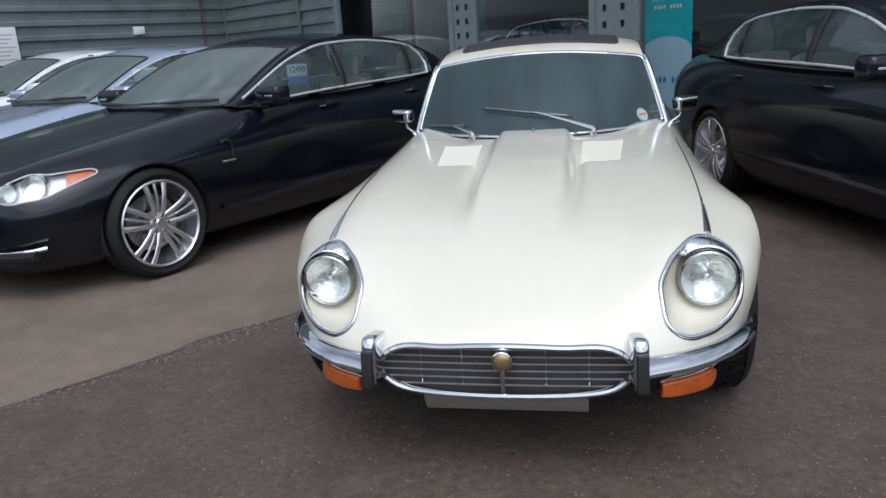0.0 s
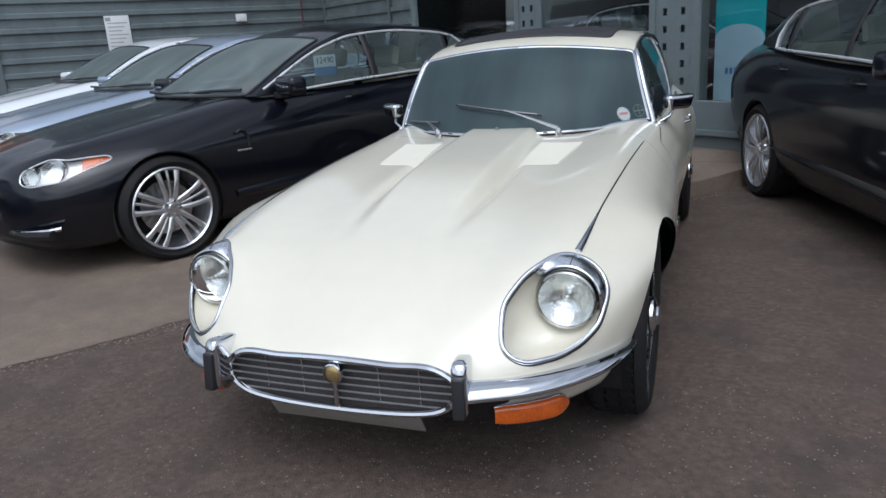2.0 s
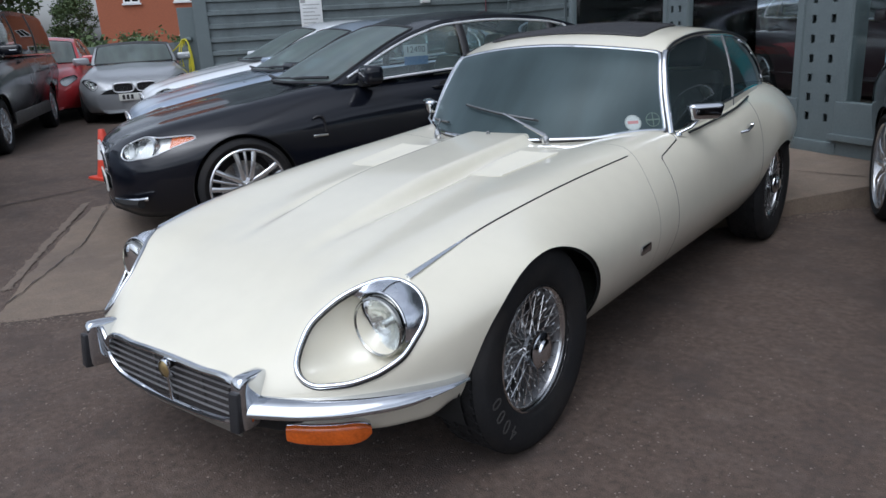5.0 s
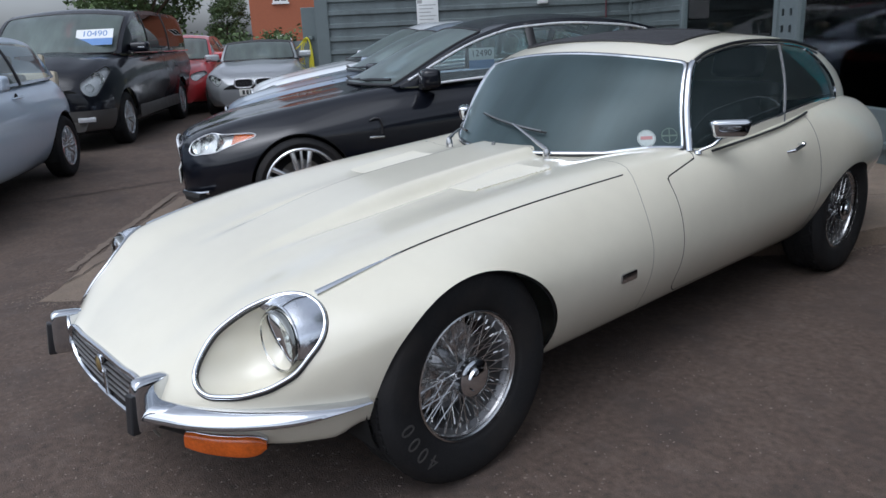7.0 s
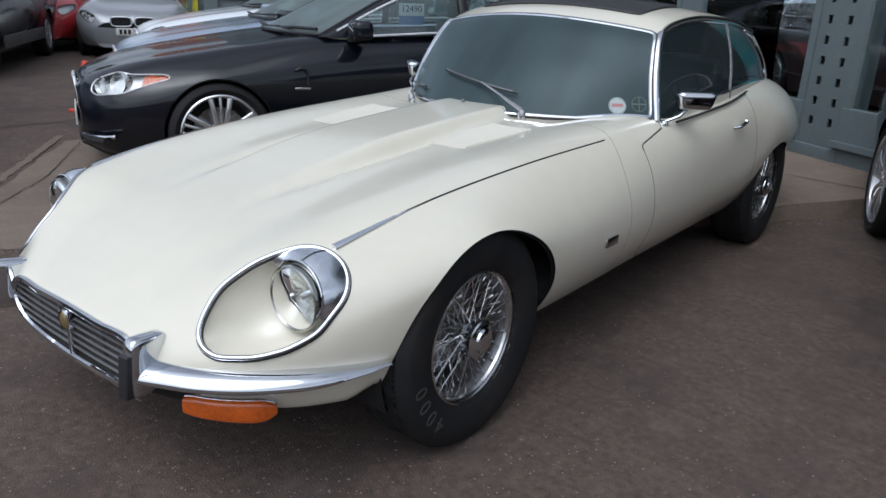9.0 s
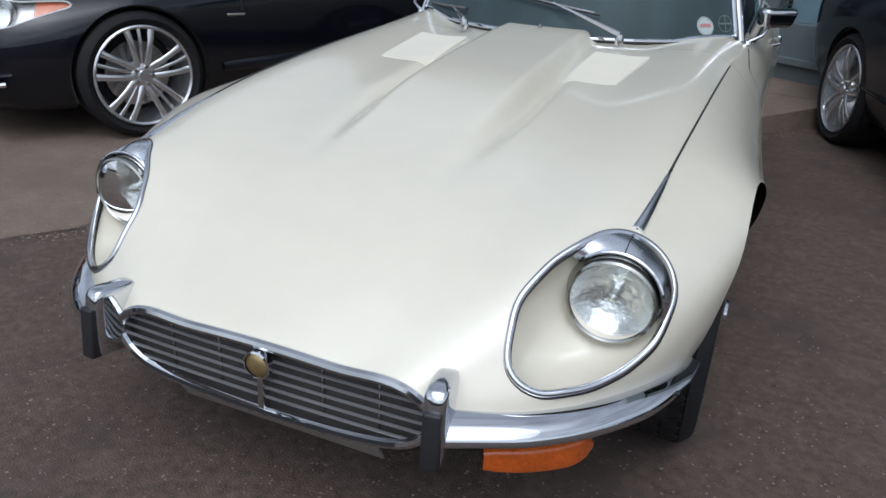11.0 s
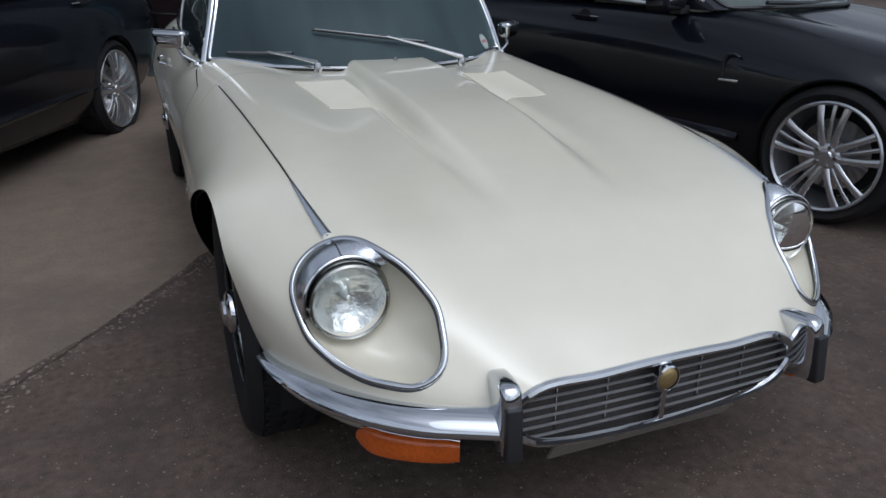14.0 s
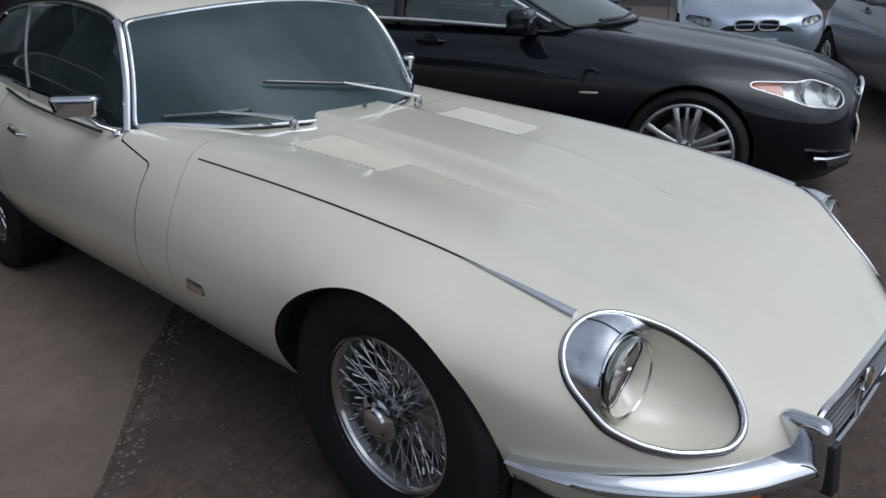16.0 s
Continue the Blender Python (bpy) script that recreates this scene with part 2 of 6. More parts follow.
# ---------------------------------------------------------------- mesh helpers
def part(name, geo, material, parent=None, label="", smooth=True, m=None, sharp=40):
    """Link vertices and faces (or a bmesh) as one mesh object under a thing or part."""
    me = bpy.data.meshes.new(name)
    if isinstance(geo, bmesh.types.BMesh):
        geo.to_mesh(me), geo.free()
    else:
        me.from_pydata([tuple(map(float, v)) for v in geo[0]], [], [tuple(map(int, f)) for f in geo[1]])
    me.materials.append(material)
    me.polygons.foreach_set("use_smooth", [smooth] * len(me.polygons))
    if smooth and sharp:
        me.set_sharp_from_angle(angle=radians(sharp))
    me.update()
    ob = new(name, me)
    if parent is not None:
        ob.parent = parent
    if m is not None:
        ob.matrix_basis = m
    if label:
        ob["label"] = label
    return ob


def thing(name, m, label, category, group="", kind=""):
    e = new(name)
    e.empty_display_size, e.matrix_basis = 0.2, m
    return tagged(e, label, category, group, kind)


def join(*geos):
    V, F = [], []
    for v, f in geos:
        n = len(V)
        V += [tuple(p) for p in v]
        F += [tuple(i + n for i in q) for q in f]
    return V, F


def moved(geo, m):
    return [tuple(m @ Vector(v)) for v in geo[0]], geo[1]


def box(x0, x1, y0, y1, z0, z1, bevel=0.0, seg=2):
    bm = bmesh.new()
    bmesh.ops.create_cube(bm, size=1)
    for v in bm.verts:
        v.co = ((x0 + x1) / 2 + v.co.x * (x1 - x0), (y0 + y1) / 2 + v.co.y * (y1 - y0), (z0 + z1) / 2 + v.co.z * (z1 - z0))
    if bevel:
        bmesh.ops.bevel(bm, geom=bm.edges[:], offset=bevel, segments=seg, affect="EDGES", profile=0.6)
    bm.verts.index_update()
    out = [tuple(v.co) for v in bm.verts], [tuple(v.index for v in f.verts) for f in bm.faces]
    bm.free()
    return out


def lathe(profile, n=48, axis="x"):
    """Turn (radius, offset) pairs about an axis."""
    V, F, k = [], [], len(profile)
    for i in range(n):
        a = 2 * math.pi * i / n
        for r, o in profile:
            c, s = r * math.cos(a), r * math.sin(a)
            V.append({"x": (o, c, s), "y": (c, o, s), "z": (c, s, o)}[axis])
    for i in range(n):
        j = (i + 1) % n
        for a in range(k - 1):
            F.append((i * k + a, j * k + a, j * k + a + 1, i * k + a + 1))
    return V, F


def tube(points, r, n=8, closed=False, caps=True, flat=1.0, up=(0, 0, 1)):
    """A round or flattened bar along points; r is one radius or one for each point."""
    P = [Vector(p) for p in points]
    k = len(P)
    R = r if isinstance(r, (list, tuple)) else [r] * k
    V, F = [], []
    side0 = None
    for i, p in enumerate(P):
        a, b = (P[(i - 1) % k], P[(i + 1) % k]) if closed else (P[max(0, i - 1)], P[min(k - 1, i + 1)])
        d = (b - a).normalized()
        ref = Vector(up) if abs(d.dot(Vector(up))) < 0.95 else Vector((1, 0, 0))
        if side0 is None:
            s = d.cross(ref).normalized()
        else:
            s = (side0 - d * side0.dot(d)).normalized()
        side0 = s
        u = s.cross(d)
        for j in range(n):
            t = 2 * math.pi * j / n
            V.append(p + s * (math.cos(t) * R[i]) + u * (math.sin(t) * R[i] * flat))
    for i in range(k if closed else k - 1):
        o = (i + 1) % k
        for j in range(n):
            q = (j + 1) % n
            F.append((i * n + j, i * n + q, o * n + q, o * n + j))
    if caps and not closed:
        F += [tuple(range(n)), tuple(reversed(range((k - 1) * n, k * n)))]
    return [tuple(v) for v in V], F


def sweep(points, shape, up=(0, 0, 1)):
    """A bar whose cross-section (side, up) pairs are set square to the way along points."""
    P = [Vector(p) for p in points]
    k, n, V, F = len(P), len(shape), [], []
    for i, p in enumerate(P):
        d = (P[min(k - 1, i + 1)] - P[max(0, i - 1)]).normalized()
        s = d.cross(Vector(up)).normalized()
        u = s.cross(d)
        for a, b in shape:
            V.append(tuple(p + s * a + u * b))
    for i in range(k - 1):
        for j in range(n):
            q = (j + 1) % n
            F.append((i * n + j, i * n + q, (i + 1) * n + q, (i + 1) * n + j))
    F += [tuple(range(n)), tuple(reversed(range((k - 1) * n, k * n)))]
    return V, F


def curve(*pairs):
    """A smooth monotone function through (x, value) pairs."""
    X, Y = np.array([p[0] for p in pairs], float), np.array([p[1] for p in pairs], float)
    h, d = np.diff(X), np.diff(Y) / np.diff(X)
    m = np.zeros(len(X))
    m[0], m[-1] = d[0], d[-1]
    for i in range(1, len(X) - 1):
        if d[i - 1] * d[i] > 0:
            w1, w2 = 2 * h[i] + h[i - 1], h[i] + 2 * h[i - 1]
            m[i] = (w1 + w2) / (w1 / d[i - 1] + w2 / d[i])

    def at(x):
        x = min(max(x, X[0]), X[-1])
        i = min(int(np.searchsorted(X, x, "right")) - 1, len(X) - 2)
        t = (x - X[i]) / h[i]
        return float((2 * t**3 - 3 * t**2 + 1) * Y[i] + (t**3 - 2 * t**2 + t) * h[i] * m[i] + (3 * t**2 - 2 * t**3) * Y[i + 1] + (t**3 - t**2) * h[i] * m[i + 1])

    return at


def smooth01(t):
    t = min(1.0, max(0.0, t))
    return t * t * (3 - 2 * t)


def clip(geo, fn):
    """The side of a mesh where fn(point) > 0, cut cleanly along fn = 0; also the cut as chains of points."""
    V, F = geo
    val = [fn(Vector(v)) for v in V]
    out, keep, cuts, faces, segs = [], {}, {}, [], []

    def vert(i):
        if i not in keep:
            keep[i] = len(out)
            out.append(V[i])
        return keep[i]

    def cut(i, j):
        key = (min(i, j), max(i, j))
        if key not in cuts:
            a, b = key
            t = val[a] / (val[a] - val[b])
            cuts[key] = len(out)
            out.append(tuple(V[a][k] + (V[b][k] - V[a][k]) * t for k in range(3)))
        return cuts[key]

    for f in F:
        inside = [val[i] > 0 for i in f]
        if not any(inside):
            continue
        if all(inside):
            faces.append(tuple(vert(i) for i in f))
            continue
        poly, ends = [], []
        for n, i in enumerate(f):
            j = f[(n + 1) % len(f)]
            if val[i] > 0:
                poly.append(vert(i))
            if (val[i] > 0) != (val[j] > 0):
                c = cut(i, j)
                poly.append(c), ends.append(c)
        if len(poly) > 2:
            faces.append(tuple(poly))
        if len(ends) == 2:
            segs.append(tuple(ends))
    link = {}
    for a, b in segs:
        link.setdefault(a, []).append(b), link.setdefault(b, []).append(a)
    chains, done = [], set()
    for start in sorted(link, key=lambda k: len(link[k])):
        if start in done:
            continue
        chain, here = [start], start
        done.add(start)
        while True:
            nxt = [k for k in link[here] if k not in done]
            if not nxt:
                break
            here = nxt[0]
            done.add(here), chain.append(here)
        chains.append(([out[i] for i in chain], len(link[start]) == 2))
    return (out, faces), chains


def even(points, step, closed=False):
    """The same line in even steps."""
    P = [Vector(p) for p in points] + ([Vector(points[0])] if closed else [])
    L = [0.0]
    for a, b in zip(P, P[1:]):
        L.append(L[-1] + (b - a).length)
    n = max(3, int(L[-1] / step))
    out, k = [], 0
    for i in range(n if closed else n + 1):
        s = L[-1] * i / n
        while k < len(L) - 2 and L[k + 1] < s:
            k += 1
        t = (s - L[k]) / max(1e-9, L[k + 1] - L[k])
        out.append(P[k].lerp(P[k + 1], t))
    for _ in range(2):
        out = [(out[i - 1] + out[i] * 2 + out[(i + 1) % len(out)]) / 4 if closed or 0 < i < len(out) - 1 else out[i] for i in range(len(out))]
    return out


def capsule(p, a, ra, b, rb):
    """Signed distance in a plane to the hull of two discs."""
    d = (b[0] - a[0], b[1] - a[1])
    h = math.hypot(*d)
    ux, uy = d[0] / h, d[1] / h
    x, y = p[0] - a[0], p[1] - a[1]
    px, py = abs(-x * uy + y * ux), x * ux + y * uy
    s = (ra - rb) / h
    c = math.sqrt(max(1e-6, 1 - s * s))
    k = -s * px + c * py
    if k < 0:
        return math.hypot(px, py) - ra
    if k > c * h:
        return math.hypot(px, py - h) - rb
    return px * c + py * s - ra


def rbox(p, c, half, r):
    """Signed distance in a plane to a rounded rectangle."""
    qx, qy = abs(p[0] - c[0]) - half[0] + r, abs(p[1] - c[1]) - half[1] + r
    return math.hypot(max(qx, 0), max(qy, 0)) + min(max(qx, qy), 0) - r


def words(text, size, material, parent, m, name="lettering"):
    """Readable writing in the built-in font, as a thin mesh facing -y."""
    cu = bpy.data.curves.new(name, "FONT")
    cu.body, cu.size, cu.align_x, cu.align_y, cu.extrude = text, size, "CENTER", "CENTER", 0.0006
    ob = new(name, cu)
    me = bpy.data.meshes.new_from_object(ob.evaluated_get(bpy.context.evaluated_depsgraph_get()))
    bpy.data.objects.remove(ob), bpy.data.curves.remove(cu)
    me.materials.clear(), me.materials.append(material)
    o = new(name, me)
    o.parent, o.matrix_basis = parent, m @ pose(0, 0, 0, 90)
    return o


class Loft:
    """A car's lower body: sections across the car, steered by curves along it (front axle at 0, nose towards -y).
    zc, xs, zs, xm, zm, xb, zb: middle height, shoulder, widest line and bottom; bow: how far the sides lag the middle."""

    def __init__(self, y0, y1, ny, ns=(9, 9, 12, 10, 6), crown=0.5, **curves):
        self.c, self.ns, self.crown = {k: curve(*v) for k, v in curves.items()}, ns, crown
        self.y0, self.y1, self.ny = y0, y1, ny
        self.extra, self.dip = None, 0.005

    def section(self, y):
        c = self.c
        zc, xs, zs, xm, zm, xb, zb = (c[k](y) for k in ("zc", "xs", "zs", "xm", "zm", "xb", "zb"))
        P = [(0, zc), (xs * 0.5, zc + (zs - zc) * (1 - self.crown) * 0.5), (xs, zs), (xm, zm), (xb, zb), (0, zb - self.dip)]
        P = [np.array(p) for p in P]
        T = []
        for i, p in enumerate(P):
            if i == 0:
                T.append(np.array((1.0, 0.0)))
            elif i == 3:
                T.append(np.array((0.0, -1.0)))
            elif i == len(P) - 1:
                T.append(np.array((-1.0, 0.0)))
            else:
                a, b = P[i] - P[i - 1], P[i + 1] - P[i]
                la, lb = np.linalg.norm(a), np.linalg.norm(b)
                t = a / la**2 + b / lb**2
                T.append(t / np.linalg.norm(t))
        out = []
        for i, n in enumerate(self.ns):
            L = np.linalg.norm(P[i + 1] - P[i])
            lead = L * (0.35 if i == 4 else 1.0)
            for k in range(n):
                t = k / n
                out.append((2 * t**3 - 3 * t**2 + 1) * P[i] + (t**3 - 2 * t**2 + t) * lead * T[i] + (3 * t**2 - 2 * t**3) * P[i + 1] + (t**3 - t**2) * L * T[i + 1])
        out.append(P[-1])
        return out

    def place(self, x, y, z):
        if self.extra:
            z += self.extra(x, y)
        return (x, y + self.c["bow"](y) * (x / self.c["xm"](0.3)) ** 2, z)

    def mesh(self, caps=(False, True)):
        V, F = [], []
        n = sum(self.ns)
        w = 2 * n
        for i in range(self.ny + 1):
            t = i / self.ny
            y = self.y0 + (self.y1 - self.y0) * (t + 0.10 * math.sin(2 * math.pi * t) / (2 * math.pi) * -1)
            s = self.section(y)
            ring = [(p[0], p[1]) for p in s] + [(-p[0], p[1]) for p in s[-2:0:-1]]
            V += [self.place(x, y, z) for x, z in ring]
        for i in range(self.ny):
            for j in range(w):
                k = (j + 1) % w
                F.append((i * w + j, i * w + k, (i + 1) * w + k, (i + 1) * w + j))
        if caps[0]:
            o = len(V)
            V += [self.place(0, self.y0, V[j][2]) for j in range(n + 1)]
            for j in range(n):
                F += [(j + 1, j, o + j, o + j + 1), ((w - j) % w, w - j - 1, o + j + 1, o + j)]
        if caps[1]:
            F.append(tuple(self.ny * w + j for j in range(w)))
        return V, F


class Cabin:
    """The upper body: from the belt (xb, zb) up tumbled sides to the roof's edge, and over the roof (zr)."""

    def __init__(self, y0, y1, ny, n_side=12, n_top=16, lean=0.38, edge=0.86, **curves):
        self.c = {k: curve(*v) for k, v in curves.items()}
        self.y0, self.y1, self.ny, self.n_side, self.n_top, self.lean, self.edge, self.square = y0, y1, ny, n_side, n_top, lean, edge, 0.0

    def corner(self, y):
        xb, zb, zr = (self.c[k](y) for k in ("xb", "zb", "zr"))
        h = max(zr - zb, 0.004)
        ze = zb + h * self.edge
        return xb - self.lean * (ze - zb), ze, xb, zb, zr

    def at(self, y, side, t):
        """A point of the side (t: 0 belt to 1 roof edge) or of the top (t: 0 edge to 1 middle), x > 0."""
        xe, ze, xb, zb, zr = self.corner(y)
        if side:
            bulge = 0.02 * math.sin(math.pi * t)
            x, z = xb + (xe - xb) * t + bulge * (ze - zb) / 0.35, zb + (ze - zb) * t
        else:
            a = t * math.pi / 2
            x, z = xe * (1 - t), ze + (zr - ze) * math.sin(a) ** (0.9 - self.square * smooth01((y - 1.42) / 0.22)) if t > 0 else ze
        return (x, y + self.c["bow"](y) * (x / xb) ** 2, z)

    def mesh(self, side):
        n = self.n_side if side else self.n_top
        V, F = [], []
        if side:
            for i in range(self.ny + 1):
                y = self.y0 + (self.y1 - self.y0) * i / self.ny
                V += [self.at(y, True, k / n) for k in range(n + 1)]
            w = n + 1
        else:
            for i in range(self.ny + 1):
                y = self.y0 + (self.y1 - self.y0) * i / self.ny
                half = [self.at(y, False, k / n) for k in range(n + 1)]
                V += half + [(-p[0], p[1], p[2]) for p in half[-2::-1]]
            w = 2 * n + 1
        for i in range(self.ny):
            for j in range(w - 1):
                F.append((i * w + j, (i + 1) * w + j, (i + 1) * w + j + 1, i * w + j + 1))
        return V, F


def arch(geo, y, z, r, x_min, squash=1.0):
    """Cut a wheel's opening out of both sides."""
    return clip(geo, lambda v: max(math.hypot(v.y - y, (v.z - z) * squash) - r, x_min - abs(v.x)))


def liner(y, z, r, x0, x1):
    """A half-drum inside a wheel arch; its near-black colour paints in the shade there."""
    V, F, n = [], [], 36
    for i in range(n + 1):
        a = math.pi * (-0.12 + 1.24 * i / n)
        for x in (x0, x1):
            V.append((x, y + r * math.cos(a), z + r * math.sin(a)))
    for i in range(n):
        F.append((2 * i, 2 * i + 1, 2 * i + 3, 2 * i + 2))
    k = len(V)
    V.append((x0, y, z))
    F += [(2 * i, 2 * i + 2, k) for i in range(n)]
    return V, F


def bars_text(w, h, n, depth=0.002):
    """Writing that cannot be read or must not be told: a row of plain bars in the x-z plane."""
    geos, step = [], w / n
    for i in range(n):
        if i == n // 2 and n > 5:
            continue
        geos.append(box(-w / 2 + i * step + step * 0.18, -w / 2 + (i + 1) * step - step * 0.18, -depth, 0, -h / 2, h / 2))
    return join(*geos)


# ---------------------------------------------------------------- ground
def rise(x, y):
    """Height of the yard: level round the cars, a little higher towards the far row."""
    return 0.14 * smooth01((-4.2 - x) / 3.2)


PAD_O, PAD_U, PAD_V = Vector((-2.16, -0.56)), Vector((0.610, 0.792)), Vector((-0.792, 0.610))


def pad_height(x, y):
    """The concrete apron lies flush at the front and climbs towards the showroom."""
    k = 0.05 * (y - 2.5) + 0.045 * (x + 0.5)
    return 0.006 + 0.5 * (k + math.sqrt(k * k + 0.0004)) - 0.004 + rise(x, y)


def ground_sheet():
    ring = [0.0, 1.5, 3, 4.5, 6, 7.5, 9, 11, 14, 20, 40, 100, 300, 900]
    n, V, F = 64, [(0, 0, 0)], []
    for r in ring[1:]:
        for i in range(n):
            a = 2 * math.pi * i / n
            x, y = r * math.cos(a), r * math.sin(a)
            V.append((x, y, rise(x, y)))
    F += [(0, 1 + i, 1 + (i + 1) % n) for i in range(n)]
    for k in range(len(ring) - 2):
        for i in range(n):
            j = (i + 1) % n
            a, b = 1 + k * n, 1 + (k + 1) * n
            F.append((a + i, b + i, b + j, a + j))
    return V, F


tagged(part("ground", ground_sheet(), ASPHALT), "worn brown-grey asphalt yard with grit and stains", "ground", kind="structure")


def concrete_pad():
    """A slab grid in (u, v) with a frayed edge."""
    V, F = [], []
    U = [0.0, 0.02] + [0.08 + i * 0.16 for i in range(110)]
    W = [0.0, 0.02] + [0.08 + i * 0.16 for i in range(70)]
    for a in U:
        for b in W:
            j = noise.noise((a * 5, b * 5, 0.3)) * 0.035 + noise.noise((a * 1.3, b * 1.3, 4.0)) * 0.05
            p = PAD_O + PAD_U * (a + (j if a < 0.03 else 0)) + PAD_V * (b + (j if b < 0.03 else 0))
            edge = a < 0.001 or b < 0.001
            z = pad_height(p.x, p.y)
            V.append((p.x, p.y, -0.05 if edge else z + 0.002 * noise.noise((a * 2, b * 2, 9))))
    w = len(W)
    for i in range(len(U) - 1):
        for k in range(w - 1):
            F.append((i * w + k, (i + 1) * w + k, (i + 1) * w + k + 1, i * w + k + 1))
    return V, F


pad = tagged(part("pavement", concrete_pad(), CONCRETE), "worn brown concrete apron with a frayed edge and cracks", "pavement", kind="structure")


def on_pad(a, b, lift=0.0):
    p = PAD_O + PAD_U * a + PAD_V * b
    return Vector((p.x, p.y, pad_height(p.x, p.y) + lift))


def crack(points, w, seed):
    """A crooked tar-dark line, let flush into the surface."""
    rnd, P = random.Random(seed), []
    pts = [Vector(p) for p in points]
    for a, b in zip(pts, pts[1:]):
        n = max(2, int((b - a).length / 0.06))
        P += [a.lerp(b, i / n) + Vector((rnd.uniform(-1, 1), rnd.uniform(-1, 1), 0)) * 0.010 for i in range(n)]
    P.append(pts[-1])
    V, F = [], []
    for i, p in enumerate(P):
        d = (P[min(i + 1, len(P) - 1)] - P[max(i - 1, 0)]).normalized()
        s = Vector((-d.y, d.x, 0)) * w * rnd.uniform(0.5, 1.2)
        V += [tuple(p + s), tuple(p - s)]
    F = [(2 * i, 2 * i + 1, 2 * i + 3, 2 * i + 2) for i in range(len(P) - 1)]
    return V, F


TAR = mat("tar_line", (0.03, 0.026, 0.023), 0.8, vary=0.3)
part("crack", crack([on_pad(4.9, 1.0, 0.006), on_pad(5.4, 0.7, 0.006), on_pad(5.6, 0.16, 0.006)], 0.006, 3), TAR, pad)
part("crack", crack([on_pad(0.05, 0.33, 0.006), on_pad(0.22, 1.6, 0.006), on_pad(0.16, 3.4, 0.006), on_pad(0.25, 5.2, 0.006)], 0.004, 4), TAR, pad)
part("crumbled_edge", crack([on_pad(-0.035, 0.6, 0.003), on_pad(-0.05, 1.6, 0.003), on_pad(-0.03, 3.2, 0.003), on_pad(-0.045, 6.0, 0.003)], 0.034, 12), mat("crumbled_concrete", (0.155, 0.122, 0.097), 0.9, vary=0.4, scale=25, bump=0.002, bump_scale=60), pad, "pale crumbled concrete edge")
part("edge_joint", crack([on_pad(0.0, -0.012, 0.002), on_pad(1.5, -0.005, 0.002), on_pad(3.2, -0.016, 0.002), on_pad(6.2, -0.008, 0.002)], 0.003, 11), mat("dirt_joint", (0.062, 0.049, 0.041), 0.9, vary=0.35, scale=30), pad)
tagged(part("tar_line", crack([(-5.6, -4.5, 0.05), (-5.14, -0.1, 0.045), (-5.12, 0.86, 0.044), (-5.10, 1.56, 0.044), (-5.35, 2.2, 0.06)], 0.012, 7), TAR),
       "dark tar-filled joint across the asphalt", "tar line", kind="structure")


def grit(count, place, seed, r0, r1):
    """Small broken stones, one joined mesh."""
    rnd, V, F = random.Random(seed), [], []
    base = [(1, 0, 0), (0, 1, 0), (-1, 0, 0), (0, -1, 0), (0, 0, 0.8), (0, 0, -0.4)]
    tri = [(0, 1, 4), (1, 2, 4), (2, 3, 4), (3, 0, 4), (1, 0, 5), (2, 1, 5), (3, 2, 5), (0, 3, 5)]
    for _ in range(count):
        c, r, a = Vector(place(rnd)), rnd.uniform(r0, r1), rnd.uniform(0, 6.3)
        m = Matrix.Translation(c) @ Matrix.Rotation(a, 4, "Z")
        n = len(V)
        V += [tuple(m @ Vector((b[0] * r * rnd.uniform(0.6, 1.3), b[1] * r * rnd.uniform(0.6, 1.2), b[2] * r * 0.7))) for b in base]
        F += [tuple(i + n for i in t) for t in tri]
    return V, F


def edge_spot(rnd):
    if rnd.random() < 0.75:
        p = PAD_O + PAD_U * rnd.uniform(0, 6) + PAD_V * rnd.gauss(-0.02, 0.035)
    else:
        p = PAD_O + PAD_V * rnd.uniform(0, 4) + PAD_U * rnd.gauss(-0.03, 0.05)
    return p.x, p.y, rise(p.x, p.y) + 0.002


def yard_spot(rnd):
    return rnd.gauss(0.2, 1.9), rnd.gauss(-0.8, 1.1), 0.001


def under_spot(rnd):
    return rnd.gauss(0.15, 0.4), rnd.gauss(-0.6, 0.25), 0.001


tagged(part("grit", join(grit(2200, edge_spot, 1, 0.002, 0.009), grit(10500, yard_spot, 2, 0.0012, 0.0056), grit(500, under_spot, 5, 0.001, 0.0035)), STONE, smooth=False),
       "loose grit and small stones on the yard", "grit", kind="stuff")


# ---------------------------------------------------------------- wheels
def tyre_geo(R, rim, w, tread=True):
    h = w / 2
    prof = [(rim, -h * 0.78), (rim + 0.012, -h * 0.9), (rim + (R - rim) * 0.5, -h * 1.03), (R - 0.022, -h * 0.97), (R - 0.006, -h * 0.80)]
    if tread:
        for k in (-0.5, -0.17, 0.17, 0.5):
            prof += [(R, h * (k - 0.05) * 1.3), (R - 0.007, h * (k - 0.03) * 1.3), (R - 0.007, h * (k + 0.03) * 1.3), (R, h * (k + 0.05) * 1.3)]
    prof += [(R - 0.006, h * 0.80), (R - 0.022, h * 0.97), (R - 0.030, h * 1.0), (R - 0.033, h * 1.015), (rim + (R - rim) * 0.5, h * 1.03), (rim + 0.022, h * 0.95), (rim + 0.012, h * 0.9), (rim, h * 0.78)]
    return lathe(prof, 72)


